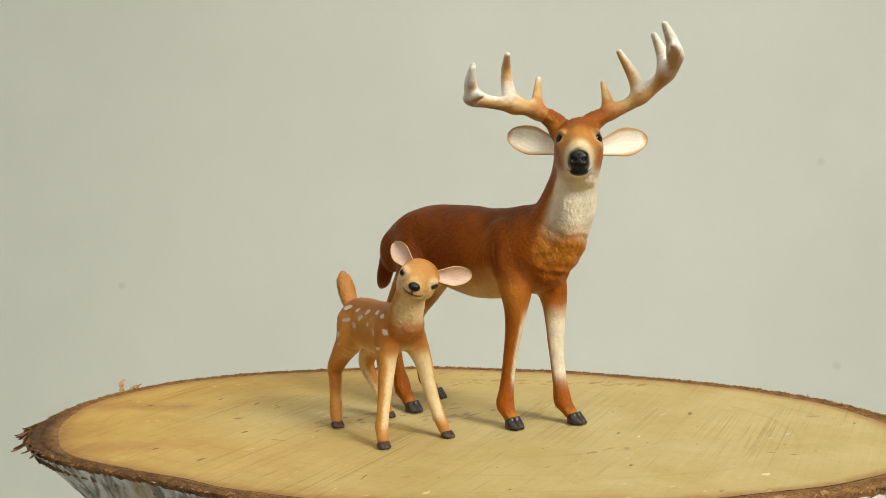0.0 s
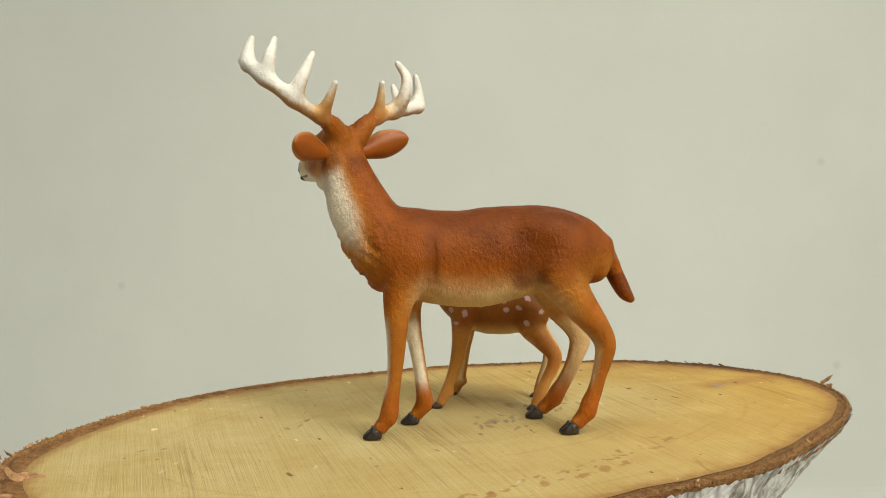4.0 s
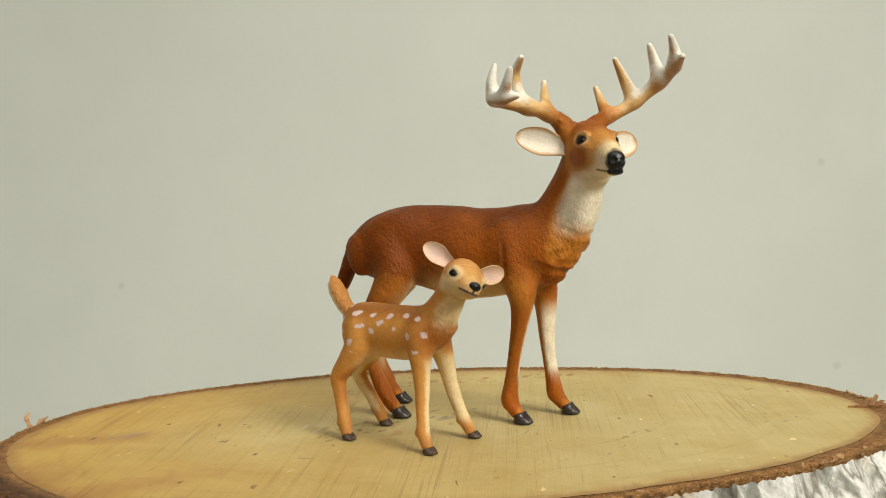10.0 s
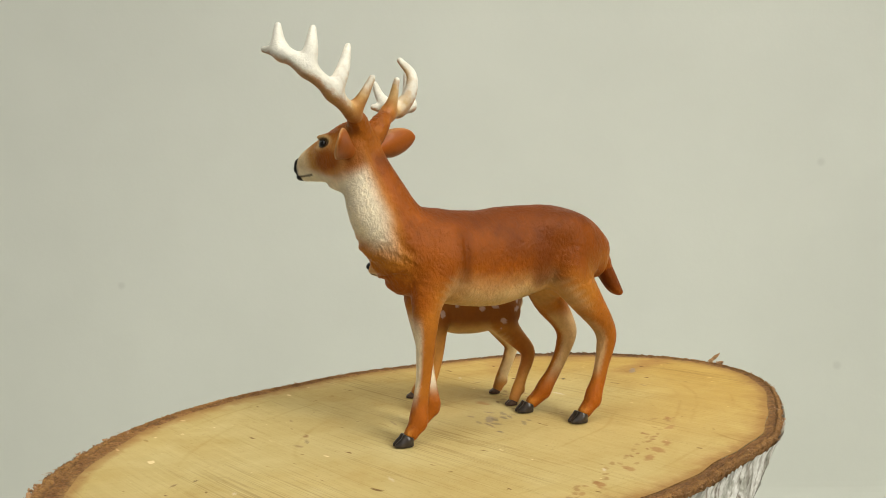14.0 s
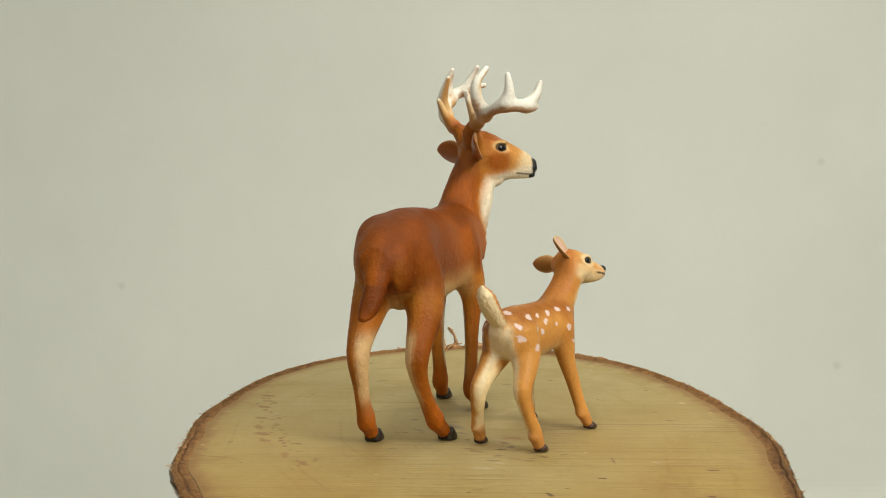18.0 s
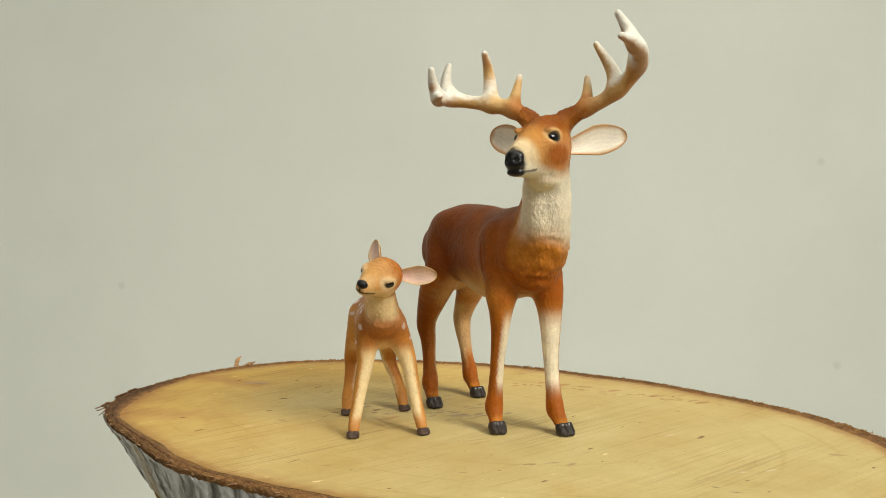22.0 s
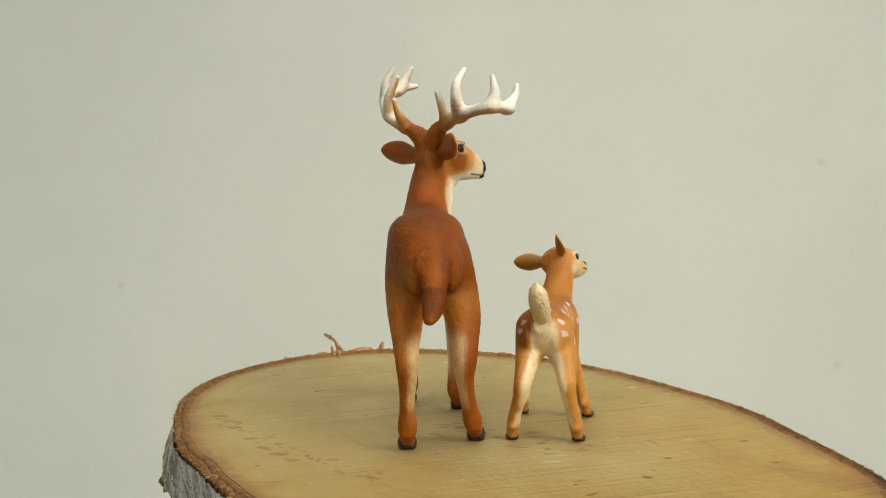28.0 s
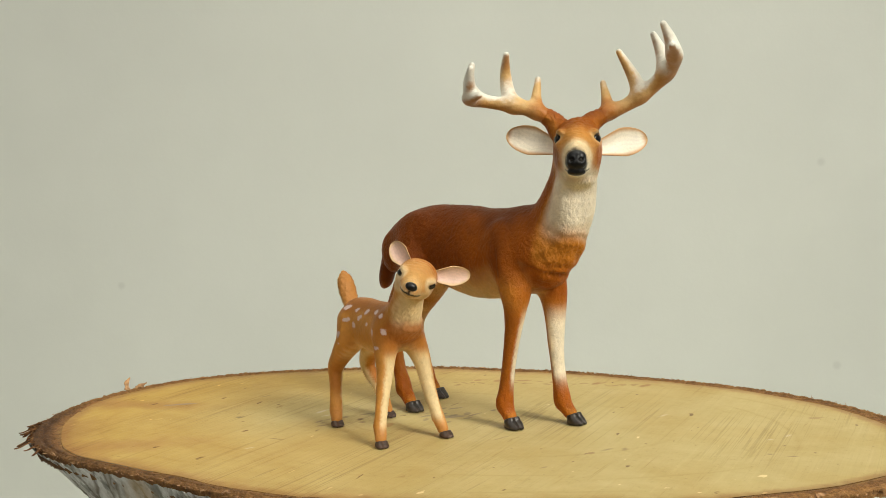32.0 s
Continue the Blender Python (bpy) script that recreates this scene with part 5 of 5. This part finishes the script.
# ---- the fawn ----
FAWN_HEAD = head_frame((21.7, -2.2, 46.5), (0.745, -0.63, -0.16), (0.564, 0.69, -0.42))
FAWN_LEGS = {
    "rf": [(6.5, -3.2, 30, 4.4), (7.3, -4.4, 24.8, 3.2), (7.9, -4.9, 20.5, 2.5), (8.8, -5.9, 16, 2.1), (9.5, -6.9, 11.5, 1.85), (10.2, -7.7, 8, 1.75), (10.8, -8.4, 5.2, 1.8), (12.4, -9.1, 2.0, 1.6)],
    "lf": [(6.5, 3.4, 30, 4.4), (7.1, 6.0, 25, 3.2), (7.6, 7.7, 20, 2.45), (8.4, 8.5, 15, 2.1), (9.8, 9.2, 10, 1.85), (10.7, 9.6, 7.6, 1.75), (11.6, 10.0, 5.2, 1.8), (13.2, 10.5, 2.0, 1.6)],
    "rh": [(-15.0, -2.8, 31, 5.2), (-14.6, -4.4, 26, 4.3), (-17.2, -5.9, 21.5, 3.2), (-20.2, -6.8, 17.0, 2.5), (-19.7, -7.2, 13.5, 2.05), (-18.5, -7.8, 9.5, 1.85), (-17.5, -8.3, 6.8, 1.9), (-16.8, -8.7, 4.6, 1.9), (-15.9, -9.0, 2.0, 1.7)],
    "lh": [(-15.0, 2.8, 31, 5.2), (-15.2, 3.8, 26, 4.3), (-18.8, 4.5, 21.5, 3.2), (-22.6, 5.1, 17.0, 2.5), (-22.3, 5.9, 13.2, 2.05), (-20.6, 7.2, 9.8, 1.8), (-19.4, 8.0, 7.0, 1.8), (-18.4, 8.5, 5.0, 1.85), (-17.2, 8.9, 2.0, 1.7)],
}
FAWN_HOOVES = (("rf", (13.4, -9.4), -8), ("lf", (14.3, 10.8), 8), ("rh", (-15.1, -9.2), -6), ("lh", (-16.4, 9.2), 6))
# spots of one flank: along the body, height, length, height of the spot
SPOTS = [(-18.8, 37.1, 1.4, 0.93), (-11.7, 38.7, 2.17, 0.78), (-14.1, 35.6, 2.17, 1.09), (-8.5, 35.3, 1.4, 0.78), (-2.7, 35.3, 1.4, 1.24), (3.0, 35.8, 1.86, 0.93), (7.6, 35.3, 1.55, 0.93), (-5.7, 33.4, 1.86, 1.09), (-11.9, 32.2, 2.02, 0.93), (-19.1, 33.6, 0.93, 1.24), (-19.2, 30.4, 1.24, 1.55), (-8.4, 30.9, 1.4, 1.24), (-14.8, 27.7, 1.55, 1.4), (-0.2, 32.0, 0.93, 0.78), (5.1, 30.6, 1.24, 1.86), (10.1, 31.2, 1.4, 1.4), (7.6, 26.4, 1.4, 0.78), (-14.1, 24.9, 0.47, 0.31)]
FTAN, FBROWN, FCREAM = np.array((0.55, 0.25, 0.055)), np.array((0.25, 0.075, 0.012)), np.array((0.82, 0.66, 0.38))


def fawn_paint(p, g):
    x, y, z = p.T
    fr = FAWN_HEAD
    q = (p - fr[0]) @ fr[1].T
    n1, n2 = lump(p, 0.4, 2), lump(p, 1.4, 4)
    c = np.tile(FTAN, (len(p), 1))
    back = step(0.15, 0.85, g[:, 2] + 0.2 * n1) * step(31, 35.5, z) * step(40, 37, z)
    c = blend(c, FBROWN, 0.8 * back)
    # browner on the left flank and left hind leg, by which way they face
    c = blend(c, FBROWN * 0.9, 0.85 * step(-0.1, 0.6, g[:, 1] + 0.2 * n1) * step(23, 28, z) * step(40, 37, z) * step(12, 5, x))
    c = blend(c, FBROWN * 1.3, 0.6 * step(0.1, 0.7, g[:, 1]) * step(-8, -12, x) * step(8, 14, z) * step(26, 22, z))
    c = blend(c, FCREAM, 0.55 * step(0.2, 0.9, -g[:, 2]) * step(30, 24, z) * step(18, 22, z))
    for key, rows in FAWN_LEGS.items():
        sign = 1 if key[0] == "l" else -1
        mine = step(0.5, 2.0, y * sign) * (step(0, 3, x) if key[1] == "f" else step(-8, -11, x))
        pale = step(-0.1 if key[1] == "f" else 0.05, 0.7, -g[:, 1] * sign + (0.9 if key[1] == "f" else -0.3) * g[:, 0] + 0.2 * n1)
        c = blend(c, FCREAM, 0.9 * mine * pale * step(27, 21, z) * step(2.5, 6, z))
        if key[1] == "h":
            c = blend(c, FBROWN * 1.5, 0.5 * mine * step(0.2, 0.9, g[:, 0] + 0.4 * g[:, 1] * sign) * step(22, 17, z) * step(8, 12, z))
        c = blend(c, np.array((0.5, 0.22, 0.06)), 0.7 * mine * step(7, 3.5, z))
    rump = step(-15, -18, x) * step(0.2, 0.7, -g[:, 0] - 0.3 * np.abs(g[:, 1]) + 0.15 * n1) * step(4.8, 2.8, np.where(y > 0, 1.5, 1.0) * np.abs(y) - 0.12 * (34 - z) + 0.5 * n1) * step(35.5, 33, z) * step(2.5, 6, z)
    c = blend(c, (0.78, 0.65, 0.42), 0.95 * rump)
    throat = step(-0.1, 0.6, g[:, 0] * 0.85 + 0.1 * n2 - 0.1 * g[:, 1]) * step(29, 33, z) * step(44, 41, z) * step(11, 14, x)
    c = blend(c, (0.78, 0.62, 0.36), 0.9 * throat)
    c = blend(c, FBROWN * 1.4, 0.85 * step(8, 12, x) * step(35.5, 32, z + n1) * step(23, 26, z))
    c = blend(c, FBROWN * 1.3, 0.4 * step(0.2, 0.8, np.abs(g[:, 1])) * step(2, 6, x) * step(13, 10, x) * step(24, 28, z + n1) * step(38, 35, z))
    # head
    hd = step(-9.5, -7, q[:, 0]) * step(-6.6, -4.6, q[:, 2]) * step(38, 41, z)
    c = blend(c, (0.56, 0.25, 0.055), 0.9 * hd)
    c = blend(c, FBROWN * 1.5, 0.75 * hd * step(-0.1, 0.7, g @ fr[1][1]) * step(4, -2, q[:, 0]))
    c = blend(c, FBROWN * 1.6, 0.6 * hd * step(-1.5, -5, q[:, 0]) * step(0.5, -0.3, g @ fr[1][0]))
    c = blend(c, FBROWN * 1.6, 0.6 * step(38, 34, x + 22) * step(37, 40, z) * step(46, 43, z) * step(0.3, -0.5, g[:, 0]))
    c = blend(c, FBROWN * 1.7, 0.45 * hd * step(1.2, 2.6, q[:, 2] + 0.5 * n2) * step(-6, -4, q[:, 0]) * step(3, 1, q[:, 0]))
    c = blend(c, (0.70, 0.46, 0.18), 0.3 * hd * step(-4.5, -1.0, q[:, 0] + 1.2 * n2) * step(-1.5, 1.0, q[:, 2]))
    c = blend(c, (0.76, 0.6, 0.36), 0.85 * hd * step(-2.6, -4.2, q[:, 2]) * step(-4.5, -1.5, q[:, 0]))
    c = blend(c, (0.74, 0.54, 0.28), 0.35 * hd * step(3, 6, q[:, 0]))
    c = blend(c, (0.76, 0.58, 0.32), 0.6 * hd * step(-1.0, -2.2, q[:, 2] + 0.3 * n2) * step(-4.5, -1.5, q[:, 0]))
    for side in (-1, 1):
        e = np.array((0.7, side * 4.3, 0.15))
        d = np.linalg.norm((q - e) * np.array((0.78, 0.6, 1.05)), axis=1)
        c = blend(c, (0.80, 0.62, 0.36), 0.75 * step(2.6, 1.6, d))
        c = blend(c, (0.03, 0.016, 0.01), 0.9 * step(1.2, 1.0, d))
        m = near(q * np.array((1, 0, 1)), (8.4, 0, -2.1), (4.4, 0, -2.5), 0.24) * (q[:, 1] * side > 0)
        c = blend(c, (0.02, 0.015, 0.012), 0.95 * m)
    m = near(q, (7.9, 0, -1.0), (8.0, 0, -2.3), 0.3)
    c = blend(c, (0.02, 0.015, 0.012), 0.9 * m)
    c = np.clip(c * (1 + 0.06 * n2[:, None]), 0.002, 0.9)
    # the pale spots, brushed on
    rnd = random.Random(3)
    for side in (-1, 1):
        for sx, sz, a, b in SPOTS:
            if side == 1:
                sx, sz = sx + rnd.uniform(-1, 1), sz + rnd.uniform(-0.6, 0.6)
            tilt = rnd.uniform(-0.1, 0.5)
            u, w = (x - sx) * math.cos(tilt) + (z - sz) * math.sin(tilt), -(x - sx) * math.sin(tilt) + (z - sz) * math.cos(tilt)
            k = np.sqrt((u / (a * 0.66)) ** 2 + (w / (b * 0.66)) ** 2) + 0.34 * lump(p, 2.2, sx)
            on = step(1.12, 0.86, k) * (y * side > 0.3) * (np.abs(g[:, 0]) < 0.9)
            c = blend(c, (0.70, 0.56, 0.54), (0.9 if side < 0 else 0.6) * on)
    return c


def build_fawn():
    fawn = thing("fawn_figurine", pose(0, 0, 0), label="painted plastic fawn figurine with pale spots, head tilted", category="deer figurine")
    fr = FAWN_HEAD
    c = Clay((-27, -16, 0), (33, 15, 56), 0.34, 0.5)
    c.loft((0, 0, 0), (1, 0, 0), (0, 0, 1), [
        (-22.2, 35.0, 32.0, 1.6), (-21.6, 36.0, 29.5, 2.8), (-20.0, 37.0, 26.6, 4.4), (-17, 37.9, 24.6, 5.6), (-12, 38.2, 23.2, 6.4), (-6, 37.9, 22.4, 6.4), (0, 37.9, 22.5, 6.5), (5, 38.1, 23.8, 6.5),
        (9, 38.2, 26, 6.1), (12, 37.2, 27.8, 5.4), (14.2, 35.2, 30.2, 3.8), (15, 33.8, 31.8, 2.2)])
    c.tube([(7.5, 0, 33, 5.2), (11.4, -0.3, 36.5, 4.9), (14.9, -0.9, 41, 4.3), (17.0, -1.4, 45, 4.2), (17.6, -1.4, 47, 3.6)])
    c.loft(fr[0], fr[1][0], fr[1][2], [
        (-8.2, 1.5, -1.6, 2.2), (-7, 3.3, -3.4, 4.2), (-4.5, 4.5, -4.8, 5.3), (-1.5, 4.3, -5.4, 5.2), (1.2, 3.2, -5.3, 4.3), (3.5, 2.0, -4.8, 3.3), (5.5, 1.1, -4.2, 2.6), (7.0, 0.5, -3.5, 2.1), (7.8, -0.6, -2.5, 1.2)])
    for side in (-1, 1):
        c.egg(put(fr, (0.2, side * 3.9, 1.2)), (1.9, 1.1, 0.9), fr[1])
        c.egg(put(fr, (-1.6, side * 3.3, -2.6)), (3.0, 1.5, 2.2), fr[1])
        c.egg((7, side * 4.2, 31), (4.2, 2.5, 5.0))
        c.egg((-15.5, side * 3.6, 29.5), (5.4, 2.6, 5.4))
    for rows in FAWN_LEGS.values():
        c.tube(rows)
        x, y, z, r = rows[-2]
        c.egg((x - 1.5, y, z - 0.5), (0.8, 1.1, 0.9))
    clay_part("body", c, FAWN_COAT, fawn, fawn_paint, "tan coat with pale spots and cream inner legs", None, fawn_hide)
    t = Clay((-34, -8, 30), (-17, 8, 49), 0.34, 0.35)
    t.tube([(-20.6, -0.3, 34.4, 2.0), (-23.2, -0.2, 37.0, 2.1), (-25.3, 0, 39.8, 2.25), (-26.9, 0.1, 42.4, 1.9), (-27.9, 0.2, 44.6, 0.7)], (1, 1.25, 1))

    def tail_paint(p, g):
        rear = step(-0.15, 0.25, -g[:, 0] - 0.4 * g[:, 2] + 0.1 * lump(p, 1.5, 2))
        c = blend(np.tile(np.array((0.46, 0.2, 0.05)), (len(p), 1)), (0.78, 0.64, 0.4), rear)
        return blend(c, (0.5, 0.25, 0.08), 0.7 * rear * step(2.6, 3.6, np.abs(p[:, 1]) + 0.5 * lump(p, 1.5, 6)))
    
    def tail_hair(p, g):
        return 0.14 * tufts(p, 1.6, 3) * step(33, 37, p[:, 2])
    clay_part("tail", t, FAWN_COAT, fawn, tail_paint, "raised hairy tail, white underneath", None, tail_hair)
    for key, at, way in FAWN_HOOVES:
        add_hoof(fawn, at, way, 0.66, 0.46, "dark brown hoof with a worn edge", FAWN_HOOF)
    nose = Clay(put(fr, (7.6, 0, -0.4)) - 4, put(fr, (7.6, 0, -0.4)) + 4, 0.2, 0.2)
    nose.egg(put(fr, (7.2, 0, -0.2)), (1.3, 1.65, 1.2), fr[1])
    clay_part("nose", nose, NOSE, fawn, None, "small black nose")
    for side in (-1, 1):
        add_eye(fawn, put(fr, (0.6, side * 4.5, 0.1)), 1.15, put((np.zeros(3), fr[1]), (0.75, side, 0.12)), BLACK)
        tip = put(fr, (-12.4, -11.0, 2.6)) if side < 0 else put(fr, (-9.4, 12.8, 4.3))
        add_ear(fawn, EAR, "tan ear with a pink hollow", put(fr, (-4.8, side * 3.2, 1.0)), tip, put((np.zeros(3), fr[1]), (0.76, side * 0.55, 0.25)), 2.75, 0.5, FTAN * 0.6, (0.78, 0.53, 0.42), (0.7, 0.48, 0.25), thick=0.42)
    return fawn


buck = build_buck()
fawn = build_fawn()

BUCK_AT, FAWN_AT = (0.0047, 0.0089, -40.0), (-0.0226, -0.0130, -56.0)


def motions():
    """The table turns evenly; the slice and both figures ride on it."""
    times = [i * 0.25 for i in range(129)]

    def ride(ob, x, y, z, heading):
        rows = []
        for t in times:
            a = -radians(TURN * t)
            rows.append((t, pose(x * math.cos(a) - y * math.sin(a), x * math.sin(a) + y * math.cos(a), z, 0, 0, heading - TURN * t)))
        walk(ob, rows)

    ride(log, 0, 0, 0, 0)
    ride(buck, BUCK_AT[0], BUCK_AT[1], 0.0002, BUCK_AT[2])
    ride(fawn, FAWN_AT[0], FAWN_AT[1], 0.0002, FAWN_AT[2])
    platter = next(o for o in turntable.children if o.name.startswith("platter"))
    walk(platter, [(t, pose(0, 0, 0, 0, 0, -TURN * t)) for t in times])


motions()
